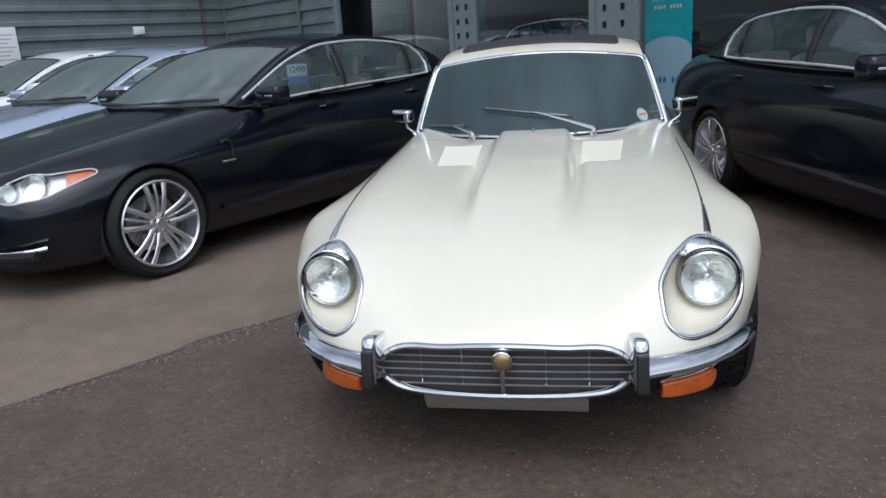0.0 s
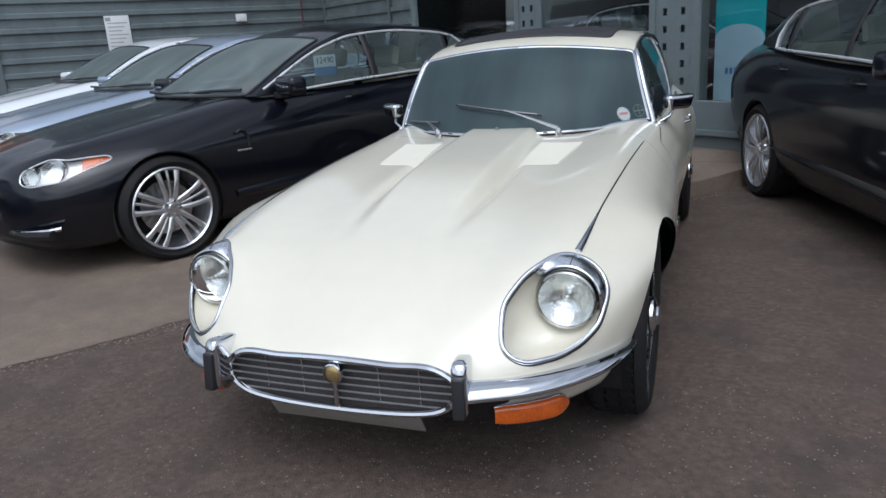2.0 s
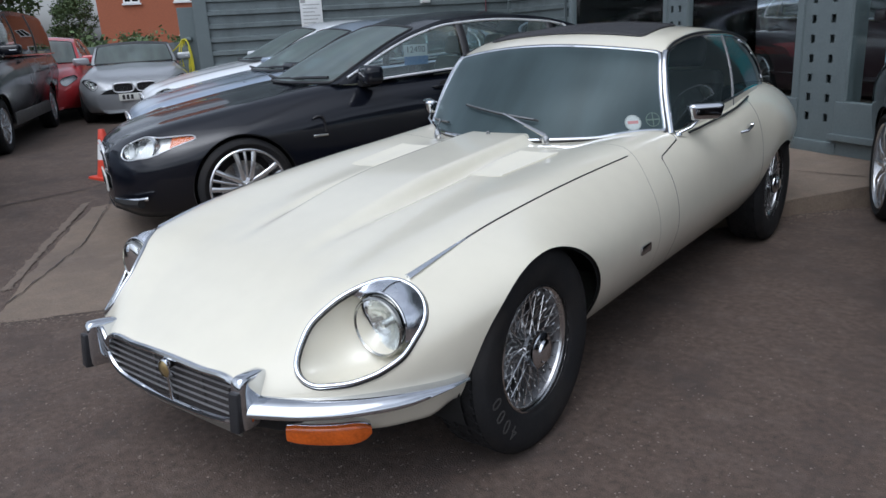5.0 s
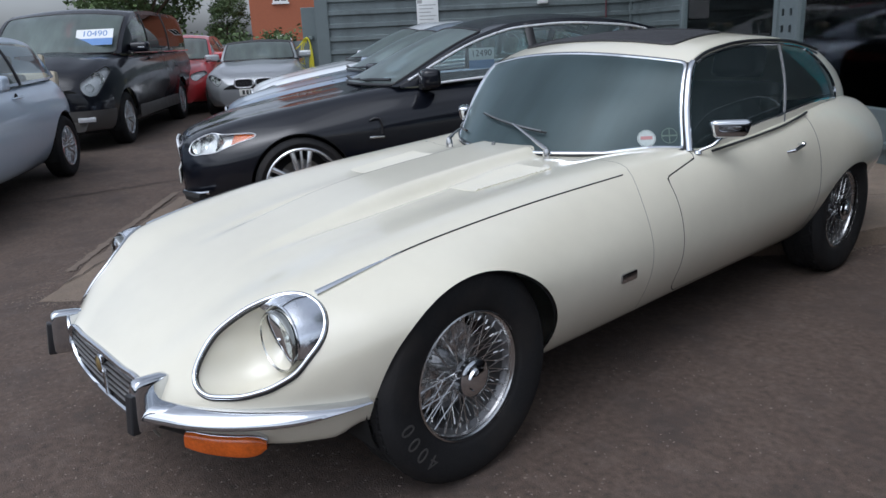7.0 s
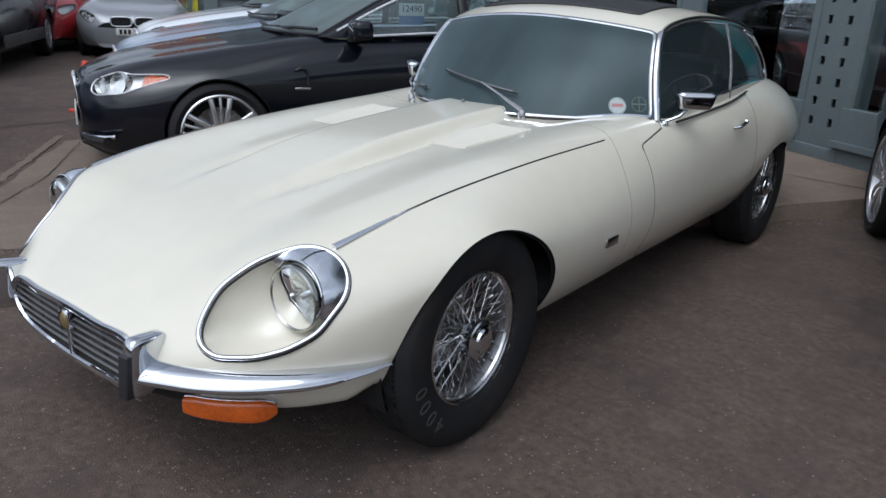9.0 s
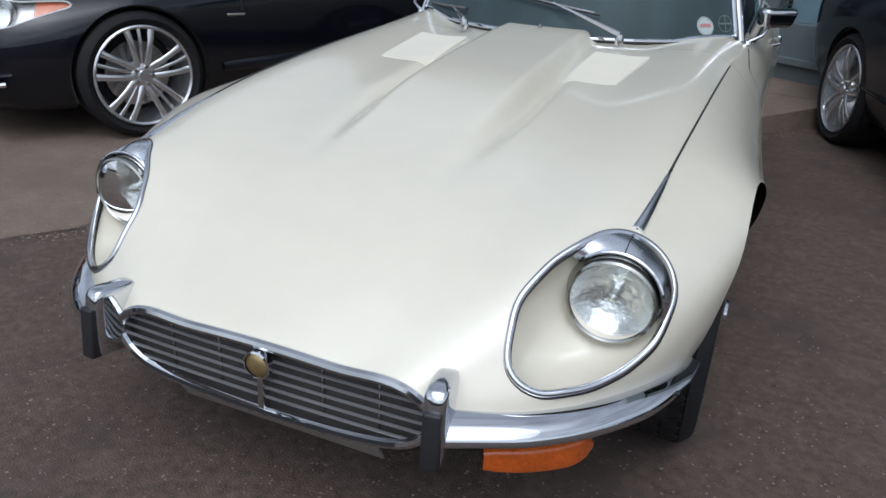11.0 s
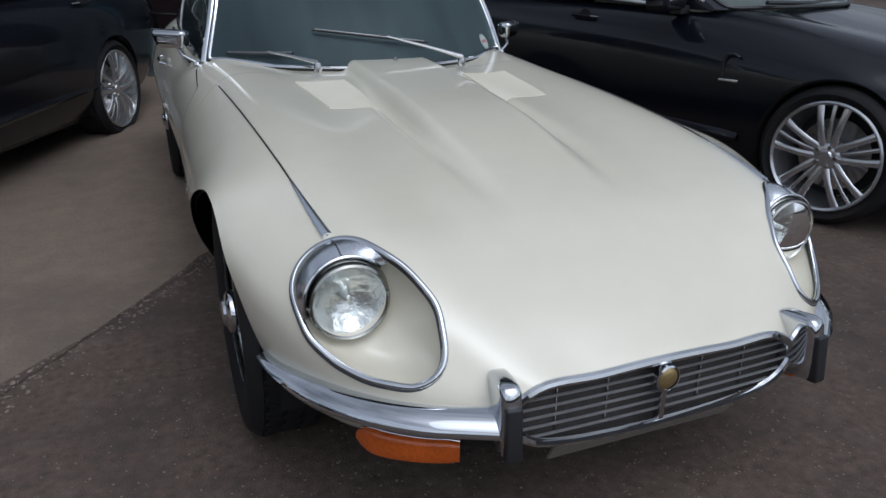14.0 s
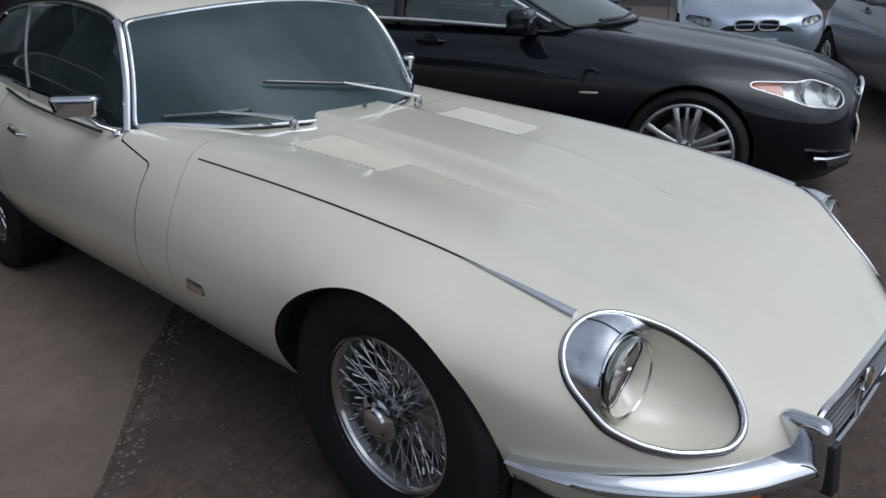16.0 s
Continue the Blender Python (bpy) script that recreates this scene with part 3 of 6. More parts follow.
def tread_blocks(R, w, n=76):
    geos = []
    for i in range(n):
        a = 2 * math.pi * i / n
        m = Matrix.Rotation(a, 4, "X") @ Matrix.Translation((0, 0, R - 0.002)) @ Matrix.Rotation(0.5 * (1 if i % 2 else -1), 4, "Z")
        geos.append(moved(box(-w * 0.40, w * 0.40, -0.0055, 0.0055, -0.004, 0.0022), m))
    return join(*geos)


LETTERS = mat("raised_tyre_lettering", (0.05, 0.048, 0.046), 0.7)


def wire_wheel(m, parent, outer):
    """A spoked knock-off wheel; the outer face looks to +x when outer is 1."""
    R, rim = 0.336, 0.199
    wheel = new("wheel")
    wheel.parent, wheel.matrix_basis = parent, m @ (Matrix.Identity(4) if outer > 0 else Matrix.Rotation(math.pi, 4, "Z"))
    wheel["label"] = "chrome wire-spoked wheel with a black tyre"
    part("tyre", tyre_geo(R, rim, 0.20), RUBBER, wheel, "black rubber tyre")
    part("tread", tread_blocks(R, 0.19), RUBBER, wheel)["kind"] = "stuff"
    if outer > 0 and m.translation.y < 1:
        for k, ch in enumerate("4000"):
            words(ch, 0.066, LETTERS, wheel, Matrix.Rotation(2.42 - 0.20 * k, 4, "X") @ pose(0.1035, 0, 0.268, 0, 0, 90), "tyre_letter")
    part("rim", lathe([(0.199, 0.088), (0.204, 0.086), (0.205, 0.080), (0.200, 0.072), (0.193, 0.069), (0.189, 0.061)], 64), WIRE, wheel, "chrome rim")
    # barrel coloured darker than the lip: the rim's inner shade is painted in
    part("rim_barrel", lathe([(0.189, 0.061), (0.185, 0.052), (0.175, 0.046), (0.170, 0.02), (0.166, -0.06), (0.188, -0.085), (0.196, -0.09)], 64), BARREL, wheel, "dull inner rim")
    geos = []
    for ring, (r_out, x_out, r_in, x_in, n, lag) in enumerate(((0.187, 0.059, 0.048, 0.062, 24, 0.40), (0.172, 0.030, 0.052, -0.040, 32, 0.48), (0.181, 0.046, 0.050, 0.022, 32, 0.34))):
        for i in range(n):
            a = 2 * math.pi * (i + 0.25 * ring) / n
            b = a + (lag if i % 2 else -lag)
            p, q = (x_out, r_out * math.cos(a), r_out * math.sin(a)), (x_in, r_in * math.cos(b), r_in * math.sin(b))
            geos.append(tube([p, q], 0.0019, 5))
            d = (Vector(q) - Vector(p)).normalized()
            geos.append(tube([p, tuple(Vector(p) + d * 0.016)], 0.0038, 6))
    part("spokes", join(*geos), WIRE, wheel, "bright wire spokes with nipples")
    part("hub", lathe([(0.0, 0.07), (0.042, 0.072), (0.050, 0.065), (0.048, -0.05), (0.062, -0.06), (0.062, -0.07)], 32), WIRE, wheel, "chrome hub")
    part("spinner", lathe([(0.0, 0.122), (0.024, 0.1215), (0.034, 0.118), (0.038, 0.111), (0.049, 0.108), (0.058, 0.102), (0.061, 0.090), (0.059, 0.078), (0.050, 0.062)], 40), CHROME, wheel, "chrome wheel spinner")
    part("brake_disc", lathe([(0.0, -0.03), (0.145, -0.03), (0.15, -0.036), (0.145, -0.044), (0.0, -0.044)], 40), WORN, wheel, "dull steel brake disc")
    return wheel




def alloy_wheel(parent, R=0.345, rim=0.265, w=0.24, spokes=5, material=None):
    """A multi-spoke alloy wheel with its outer face towards +x."""
    wheel = new("wheel")
    wheel.parent = parent
    wheel["label"] = "silver alloy wheel with a low black tyre"
    h = w / 2
    part("tyre", tyre_geo(R, rim, w), RUBBER, wheel, "black rubber tyre")
    part("rim", lathe([(rim + 0.004, h * 0.93), (rim - 0.004, h * 0.98), (rim - 0.014, h * 0.9), (rim - 0.018, h * 0.55), (rim - 0.04, 0.0), (rim - 0.05, -h * 0.7), (rim, -h * 0.8)], 64), material or ALLOY, wheel, "silver alloy rim")
    geos = []
    for i in range(spokes):
        a0 = 2 * math.pi * (i + 0.25) / spokes
        for k in (-1, 0, 1):
            big = k != 0
            wid = 0.026 if big else 0.015
            out_a, in_a = a0 + k * 1.30 / spokes, a0 + k * 2.3 / spokes
            P = []
            for t in (0, 0.35, 0.7, 1):
                y0, z0, y1, z1 = 0.055 * math.cos(in_a), 0.055 * math.sin(in_a), (rim - 0.016) * math.cos(out_a), (rim - 0.016) * math.sin(out_a)
                P.append((h * 0.70 + 0.016 * math.sin(math.pi * t) + 0.008 * t - (0.0 if big else 0.006), y0 + (y1 - y0) * t, z0 + (z1 - z0) * t))
            geos.append(tube(P, [wid * 0.72, wid * 0.62, wid * 0.60, wid * 0.75], 10, flat=0.5, up=(1, 0, 0)))
    part("spokes", join(*geos), material or ALLOY, wheel, "split silver spokes")
    part("hub_cap", lathe([(0.0, h * 0.86), (0.028, h * 0.85), (0.034, h * 0.78), (0.06, h * 0.76), (0.072, h * 0.66), (0.078, h * 0.3)], 32), material or ALLOY, wheel)
    nuts = join(*[moved(lathe([(0.0, 0.012), (0.009, 0.012), (0.010, 0.0)], 10), Matrix.Translation((h * 0.74, 0.05 * math.cos(a), 0.05 * math.sin(a)))) for a in [2 * math.pi * k / 5 for k in range(5)]])
    part("wheel_nuts", nuts, WORN, wheel)
    part("brake_disc", lathe([(0.0, 0.0), (rim * 0.66, 0.0), (rim * 0.66, -0.02), (0.0, -0.02)], 40), WORN, wheel, "dull steel brake disc")
    part("wheel_back", lathe([(0.0, -0.05), (rim - 0.05, -0.05)], 32), DARK, wheel)
    return wheel


def copy_part(ob, m):
    """A copy of a part with its sub-parts, under the same thing."""
    o = new(ob.name.split(".")[0], ob.data)
    o.parent, o.matrix_basis = ob.parent, m
    if "label" in ob:
        o["label"] = ob["label"]
    for c in ob.children:
        k = new(c.name.split(".")[0], c.data)
        k.parent, k.matrix_basis = o, c.matrix_basis
        if "label" in c:
            k["label"] = c["label"]
    return o


# ---------------------------------------------------------------- the cream coupe
ET = thing("classic_coupe", pose(0, 0, 0), "cream classic sports coupe with chrome trim and wire wheels", "car")
EB = Loft(-0.80, 3.72, 190, (28, 12, 14, 12, 6), 0.45,
          zc=[(-.80, .454), (-.74, .502), (-.6, .582), (-.4, .660), (-.1, .718), (.3, .765), (.6, .790), (.95, .812), (1.4, .82), (2.6, .86), (3.2, .85), (3.72, .68)],
          xs=[(-.80, .326), (-.74, .41), (-.65, .50), (-.5, .585), (-.39, .605), (0, .63), (.9, .663), (1.4, .69), (2.0, .71), (2.67, .66), (3.3, .60), (3.72, .42)],
          zs=[(-.80, .434), (-.74, .474), (-.65, .545), (-.58, .597), (-.5, .641), (-.39, .670), (0, .735), (.45, .770), (.9, .788), (1.4, .808), (2.0, .845), (2.67, .905), (3.2, .86), (3.72, .66)],
          xm=[(-.80, .365), (-.75, .48), (-.65, .605), (-.5, .71), (-.3, .785), (0, .845), (.3, .838), (.9, .815), (1.4, .805), (2.0, .81), (2.67, .83), (3.2, .78), (3.72, .52)],
          zm=[(-.80, .39), (-.6, .45), (-.3, .54), (0, .59), (.5, .52), (1.4, .50), (2.2, .52), (2.67, .62), (3.2, .60), (3.72, .52)],
          xb=[(-.80, .322), (-.7, .455), (-.5, .63), (-.3, .72), (.4, .72), (1.4, .71), (2.2, .71), (3.0, .62), (3.72, .40)],
          zb=[(-.80, .332), (-.7, .295), (-.52, .268), (-.44, .270), (-.36, .305), (-.2, .30), (.3, .265), (2.2, .265), (2.9, .28), (3.72, .40)],
          bow=[(-.80, .05), (-.3, .01), (.2, 0), (3.72, 0)])


def bulge(x, y):
    """The bonnet's long central power bulge with a shallow flute on each side."""
    h = 0.036 * smooth01((y + 0.45) / 0.75)
    w = 0.115 + 0.03 * smooth01((y + 0.45) / 0.6)
    a = abs(x)
    return h * (1 - smooth01((a - w) / 0.055)) - 0.55 * h * (1 - smooth01((y - 0.35) / 0.35)) * math.exp(-((a - w - 0.066) / 0.025) ** 2) if y < 1.05 else 0.0


EB.extra, EB.dip = bulge, 0.030
EC = Cabin(.92, 3.50, 120, 14, 18, 0.37, 0.87,
           xb=[(.9, .664), (1.4, .692), (2.0, .702), (2.6, .68), (3.0, .62), (3.5, .50)],
           zb=[(.9, .800), (1.35, .802), (2.0, .843), (2.6, .88), (3.1, .88), (3.5, .76)],
           zr=[(.92, .810), (1.0, .878), (1.2, 1.06), (1.40, 1.212), (1.6, 1.262), (1.95, 1.290), (2.3, 1.272), (2.7, 1.195), (3.1, 1.045), (3.5, .80)],
           bow=[(.92, .42), (1.42, .16), (1.9, 0), (2.6, 0), (3.5, -.1)])
EC.square = 0.30
LAMP, TIP = Vector((0.587, -0.508, 0.573)), Vector((0.480, -0.685, 0.482))
LAMP_N = Vector((0.22, -0.70, 0.68)).normalized()
LAMP_C = Vector((0.590, -0.491, 0.559))
E1 = (TIP - LAMP)
E1 = (E1 - LAMP_N * E1.dot(LAMP_N)).normalized()
E2 = LAMP_N.cross(E1)


def lamp_sdf(v):
    u = Vector((abs(v.x), v.y, v.z)) - LAMP
    if v.y > -0.2 or v.z < 0.36:
        return 0.3
    p = (u.dot(E1), u.dot(E2))
    discs = ((-.033, .000), .097), ((.02, .031), .090), ((.07, .037), .083), ((.125, .030), .077), ((.187, .010), .064), ((.12, -.015), .085), ((.05, -.012), .097), ((-.033, .000), .097)
    return min(capsule(p, *(a if a[1] > b[1] else b), *(b if a[1] > b[1] else a)) for a, b in zip(discs, discs[1:]))


def coupe_body():
    g = EB.mesh((False, True))
    g, _ = arch(g, 0.010, 0.335, 0.347, 0.42, 1.065)
    g, _ = arch(g, 2.73, 0.33, 0.345, 0.42, 1.36)
    g, _ = clip(g, lambda v: max(abs(v.x) - (EC.c["xb"](v.y) - 0.02), 0.97 + 0.40 * (v.x / 0.64) ** 2 - v.y, v.y - 3.0, 0.62 - v.z))
    # near-black copy just inside the body: painted shade behind gaps and recesses
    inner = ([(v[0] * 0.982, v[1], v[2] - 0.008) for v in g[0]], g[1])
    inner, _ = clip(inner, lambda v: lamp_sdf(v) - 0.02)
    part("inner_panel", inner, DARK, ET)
    outer, rims = clip(g, lamp_sdf)
    # bonnet and doors parted by narrow gaps
    bonnet_line = lambda v: 0.965 - 0.08 * smooth01((abs(v.x) - 0.6) / 0.2) - v.y
    door_line = lambda v: max(rbox((v.y, v.z), (1.70, 0.72), (0.60, 0.44), 0.10), min(v.z - 0.752 - 0.18 * (v.y - 1.1), 1.345 - v.y)) if abs(v.x) > 0.5 else 1.0
    front, _ = clip(outer, lambda v: bonnet_line(v) - 0.001)
    rest, _ = clip(outer, lambda v: -bonnet_line(v) - 0.001)
    shell, _ = clip(rest, lambda v: door_line(v) - 0.0022)
    doors, _ = clip(rest, lambda v: -door_line(v) - 0.0022)
    part("bonnet", front, CREAM, ET, "long cream bonnet with a central bulge", sharp=50)
    part("body_shell", shell, CREAM, ET, "cream painted body", sharp=50)
    for side, nm in ((1, "door"), (-1, "door")):
        d, _ = clip(doors, lambda v: v.x * side)
        door = part(nm, d, CREAM, ET, "closed cream door", sharp=50)
        handle = join(tube([(side * 0.785, 1.985, .735), (side * 0.812, 2.0, .742), (side * 0.812, 2.075, .755), (side * 0.79, 2.09, .757)], [.006, .008, .009, .007], 8),
                      moved(lathe([(0, 0.012), (0.010, 0.01), (0.012, 0.0)], 16), Matrix.Translation((side * 0.803, 2.10, 0.758))))
        part("door_handle", handle, CHROME, door, "chrome push-button handle")
    for chain, closed in rims:
        part("lamp_surround", tube(even(chain, 0.012, closed), 0.0072, 10, closed), CHROME, ET, "chrome headlamp surround")
        part("surround_seal", tube([p + Vector((0, 0.002, -0.004)) for p in even(chain, 0.012, closed)], 0.0088, 6, closed), TRIM, ET, "black rubber seal")

    # chrome hood from the surround's upper edge down to the lamp ring
    for chain, closed in rims:
        side = 1 if chain[0][0] > 0 else -1
        byang = {}
        for p in even(chain, 0.006, closed):
            byang[math.atan2(p.z - LAMP_C.z, side * p.x - LAMP_C.x)] = p
        keys = sorted(byang)
        at = lambda a: Vector([float(np.interp(a, keys, [byang[q][c] for q in keys], period=2 * math.pi)) for c in range(3)])
        # cream scoop from the surround down to the lamp
        V, F, n, k = [], [], 72, 10
        for i in range(n):
            a = 2 * math.pi * i / n
            hid = smooth01((math.sin(a) - 0.1) / 0.5)
            rr = 0.0885 + 0.003 * hid
            end = Vector((side * (LAMP_C.x + rr * math.cos(a)), LAMP_C.y - 0.004 + 0.010 * hid, LAMP_C.z + rr * math.sin(a)))
            p0 = at(a)
            for j in range(k + 1):
                t = j / k
                V.append(tuple(p0.lerp(end, t) + Vector((-side * LAMP_N.x, -LAMP_N.y, -LAMP_N.z)) * (0.16 * (p0 - end).length * math.sin(math.pi * t) + 0.010 * smooth01(t * 8) * (1 - t))))
        for i in range(n):
            for j in range(k):
                o = (i + 1) % n
                q = (i * (k + 1) + j, o * (k + 1) + j, o * (k + 1) + j + 1, i * (k + 1) + j + 1)
                F.append(q if side > 0 else tuple(reversed(q)))
        part("lamp_bucket", (V, F), CREAM, ET, "cream headlamp recess", sharp=70)
        # the chrome eyebrow runs from the surround's upper edge down to the lamp ring
        V, F, n, k = [], [], 48, 9
        for i in range(n + 1):
            a = radians(-14 + 152 * i / n)
            ring_p = Vector((side * (LAMP_C.x + 0.0945 * math.cos(a)), LAMP_C.y - 0.022 + 0.010 * math.sin(a), LAMP_C.z + 0.0945 * math.sin(a)))
            out_p = at(a) + Vector((side * 0.001, -0.002, 0.002))
            over = Vector((side * 0.5 * math.cos(a), -0.25, 0.8 * math.sin(a))) * (0.11 * (out_p - ring_p).length)
            for j in range(k + 1):
                t = j / k
                V.append(tuple(out_p.lerp(ring_p, t) + over * math.sin(math.pi * t)))
        for i in range(n):
            for j in range(k):
                q = (i * (k + 1) + j, i * (k + 1) + j + 1, (i + 1) * (k + 1) + j + 1, (i + 1) * (k + 1) + j)
                F.append(q if side > 0 else tuple(reversed(q)))
        part("lamp_hood", (V, F), HOODCHROME, ET, "chrome headlamp eyebrow")
        part("hood_edge", tube([V[i * (k + 1) + k] for i in range(n + 1)], 0.0036, 6), CHROME, ET, "rolled chrome hood edge")
        mid = min(range(n + 1), key=lambda i: abs(V[i * (k + 1)][0] - side * 0.60) if V[i * (k + 1)][2] > LAMP_C.z + 0.05 else 9)
        part("hood_joint", tube([Vector(V[mid * (k + 1) + j]) + Vector((0, -0.0008, 0.0012)) for j in range(k + 1)], 0.0011, 5), TRIM, ET)


coupe_body()
for side in (1, -1):
    hl = new("headlamp")
    hl.parent, hl.matrix_basis = ET, pose(side * LAMP_C.x, LAMP_C.y, LAMP_C.z, 0, 0, side * 1)
    hl["label"] = "round clear headlamp in a chrome ring"
    part("lamp_ring", lathe([(0.0765, -0.030), (0.080, -0.036), (0.0845, -0.033), (0.0862, -0.024), (0.0848, -0.016), (0.0885, -0.010), (0.0915, -0.002), (0.0915, 0.014), (0.088, 0.08)], 56, "y"), RINGCHROME, hl, "chrome lamp ring")
    part("reflector", lathe([(0.0, 0.016), (0.02, 0.014), (0.05, 0.001), (0.070, -0.016), (0.079, -0.028)], 40, "y"), REFLECT, hl, "silvered reflector")
    part("lens", lathe([(0.0, -0.047), (0.025, -0.046), (0.05, -0.0425), (0.068, -0.038), (0.0805, -0.031)], 40, "y"), LAMPGLASS, hl, "fluted clear lens")
    part("bulb_shield", lathe([(0.0, -0.014), (0.009, -0.011), (0.011, 0.0), (0.011, 0.016)], 20, "y"), REFLECT, hl)
    # chrome spear behind the lamp and the seam of the wing
    seam = [EB.place(side * EB.c["xs"](y), y, EB.c["zs"](y)) for y in np.linspace(-0.41, 0.90, 40)]
    part("wing_seam", tube([Vector(p) + Vector((0, 0, 0.001)) for p in seam], 0.0026, 6), TRIM, ET, "dark wing seam bead")
    part("wing_spear", tube([Vector(p) + Vector((0, 0, 0.001)) for p in seam[:10]], [0.013 - 0.0012 * i for i in range(10)], 8, flat=0.5), HOODCHROME, ET, "tapered chrome spear behind the headlamp")
    # bumper
    P = []
    skin = lambda y, z: float(np.interp(-z, [-p[1] for p in EB.section(y)[40:67]], [p[0] for p in EB.section(y)[40:67]]))
    for k in range(25):
        t = 0.07 + 0.93 * k / 24
        y = -0.80 + 0.435 * t ** 1.25
        z = 0.397 - 0.012 * t
        x = skin(y, z) + 0.027 - 0.020 * t ** 3
        P.append(Vector(EB.place(side * x, y - 0.012 * (1 - t), z)))
    P[0] = P[1] + (P[1] - P[2]).normalized() * 0.085
    prof = [(-.030, -.024), (-.004, -.028), (.020, -.028), (.029, -.025), (.031, -.019), (.024, -.004), (.010, .010), (-.010, .019), (-.030, .022)]
    V, F = [], []
    for i, p in enumerate(P):
        d = (P[min(24, i + 1)] - P[max(0, i - 1)]).normalized()
        s = d.cross(Vector((0, 0, 1))).normalized() * side
        if s.y > 0 and i < 12:
            s = -s
        k = 1.0 - 0.72 * smooth01((i - 12) / 12)
        V += [tuple(p + s * a * (0.5 + 0.5 * k) + Vector((0, 0, 1)) * (b * k * 0.84 + 0.003)) for a, b in prof]
    n = len(prof)
    F = [(i * n + j, i * n + (j + 1) % n, (i + 1) * n + (j + 1) % n, (i + 1) * n + j) for i in range(24) for j in range(n)] + [tuple(range(n)), tuple(range(24 * n, 25 * n))]
    part("front_bumper", (V, F), CHROME, ET, "slim chrome quarter bumper", sharp=60)
    ov = new("overrider")
    ov.parent, ov.matrix_basis = ET, pose(side * 0.374, -0.812, 0.414, -6, 0, side * 8)
    ov["label"] = "chrome overrider with a black rubber face"
    V, F, m = [], [], 20
    stations = [(-.072, .017, -.022, .030), (-.066, .0205, -.030, .040), (-.03, .022, -.034, .055), (.03, .0225, -.036, .066), (.056, .0225, -.034, .068), (.067, .021, -.028, .066), (.0715, .017, -.020, .060), (.0735, .009, .002, .048), (.0740, .002, .020, .036)]
    for z, hw, ya, yb in stations:
        for i in range(m):
            a = 2 * math.pi * i / m
            V.append((hw * math.copysign(abs(math.cos(a)) ** 0.45, math.cos(a)), (ya + yb) / 2 + (yb - ya) / 2 * math.copysign(abs(math.sin(a)) ** 0.45, math.sin(a)), z))
    F = [(i * m + j, i * m + (j + 1) % m, (i + 1) * m + (j + 1) % m, (i + 1) * m + j) for i in range(len(stations) - 1) for j in range(m)]
    F += [tuple(reversed(range(m))), tuple(range((len(stations) - 1) * m, len(stations) * m))]
    part("overrider_body", (V, F), CHROME, ov, "chrome overrider", sharp=35)
    part("rubber_face", box(-.0165, .0165, -.046, -.020, -.074, .036, .006, 3), TRIM, ov, "black rubber buffer")
    # indicator lamp below the bumper
    line = curve((0.0, -0.760), (0.35, -0.728), (0.75, -0.672), (1.0, -0.618))
    Q = [Vector((side * (0.437 + 0.174 * t), line(t) + 0.020, 0.303)) for t in np.linspace(0, 1, 18)]
    def lens_bar(grow, back, drop):
        V, F, m = [], [], 20
        for i, q in enumerate(Q):
            d = (Q[min(17, i + 1)] - Q[max(0, i - 1)]).normalized()
            out = Vector((d.y, -d.x, 0)) * side
            t = i / 17
            h = (0.027 + 0.005 * t) * min(1.0, math.sqrt(max(0.02, 1 - max(0.0, (t - 0.80) / 0.21) ** 2)), 0.86 + 0.14 * min(1, t * 8)) + grow
            w = (0.024 + grow) * min(1.0, 0.3 + 0.7 * math.sqrt(max(0.0, 1 - max(0.0, (t - 0.75) / 0.26) ** 2)))
            for j in range(m):
                a = 2 * math.pi * j / m
                x, z = math.copysign(abs(math.cos(a)) ** 0.5, math.cos(a)), math.copysign(abs(math.sin(a)) ** 0.5, math.sin(a))
                V.append(tuple(q + out * (w * x - back) + Vector((0, 0, h * z - drop - 0.010 * t))))
        F = [(i * m + j, i * m + (j + 1) % m, (i + 1) * m + (j + 1) % m, (i + 1) * m + j) for i in range(17) for j in range(m)]
        return V, F + [tuple(reversed(range(m))), tuple(range(17 * m, 18 * m))]

    part("indicator_base", lens_bar(0.0045, 0.026, -0.001), CHROME, ET, "chrome indicator base")
    part("indicator", lens_bar(0.0, 0.012, 0.001), AMBER, ET, "orange indicator lens")
    # mirror
    mir = new("wing_mirror")
    mir.parent, mir.matrix_basis = ET, pose(side * 0.690, 1.375, 0.812)
    mir["label"] = "chrome door mirror on a curved stem"
    part("mirror_foot", lathe([(0.0, 0.008), (0.014, 0.006), (0.018, -0.006)], 18, "z"), CHROME, mir)
    part("mirror_stem", tube([(0, 0, 0), (side * .022, .012, .012), (side * .048, .03, .026), (side * .062, .070, .054)], [.008, .007, .007, .007], 10), CHROME, mir)
    shell = box(-.077, .077, -.040, .022, -.037, .037, .027, 5)
    shell = [(v[0] * (1 + 3.2 * v[2]), v[1] * (1 + 4.0 * v[2]), v[2]) for v in shell[0]], shell[1]
    part("mirror_head", moved(shell, pose(side * .078, .096, .090, 0, 0, side * 44)), CHROME, mir, "chrome mirror head")
    part("mirror_glass", moved(box(-.062, .062, .0222, .0240, -.027, .027, .0008, 1), pose(side * .078, .096, .090, 0, 0, side * 44)), CHROME, mir)
    # wheels, liners, side badge
    wire_wheel(pose(side * 0.685, 0.0, 0.333), ET, side)
    wire_wheel(pose(side * 0.695, 2.710, 0.333), ET, side)
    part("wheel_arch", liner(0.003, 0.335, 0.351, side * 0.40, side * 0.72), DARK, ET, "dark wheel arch")
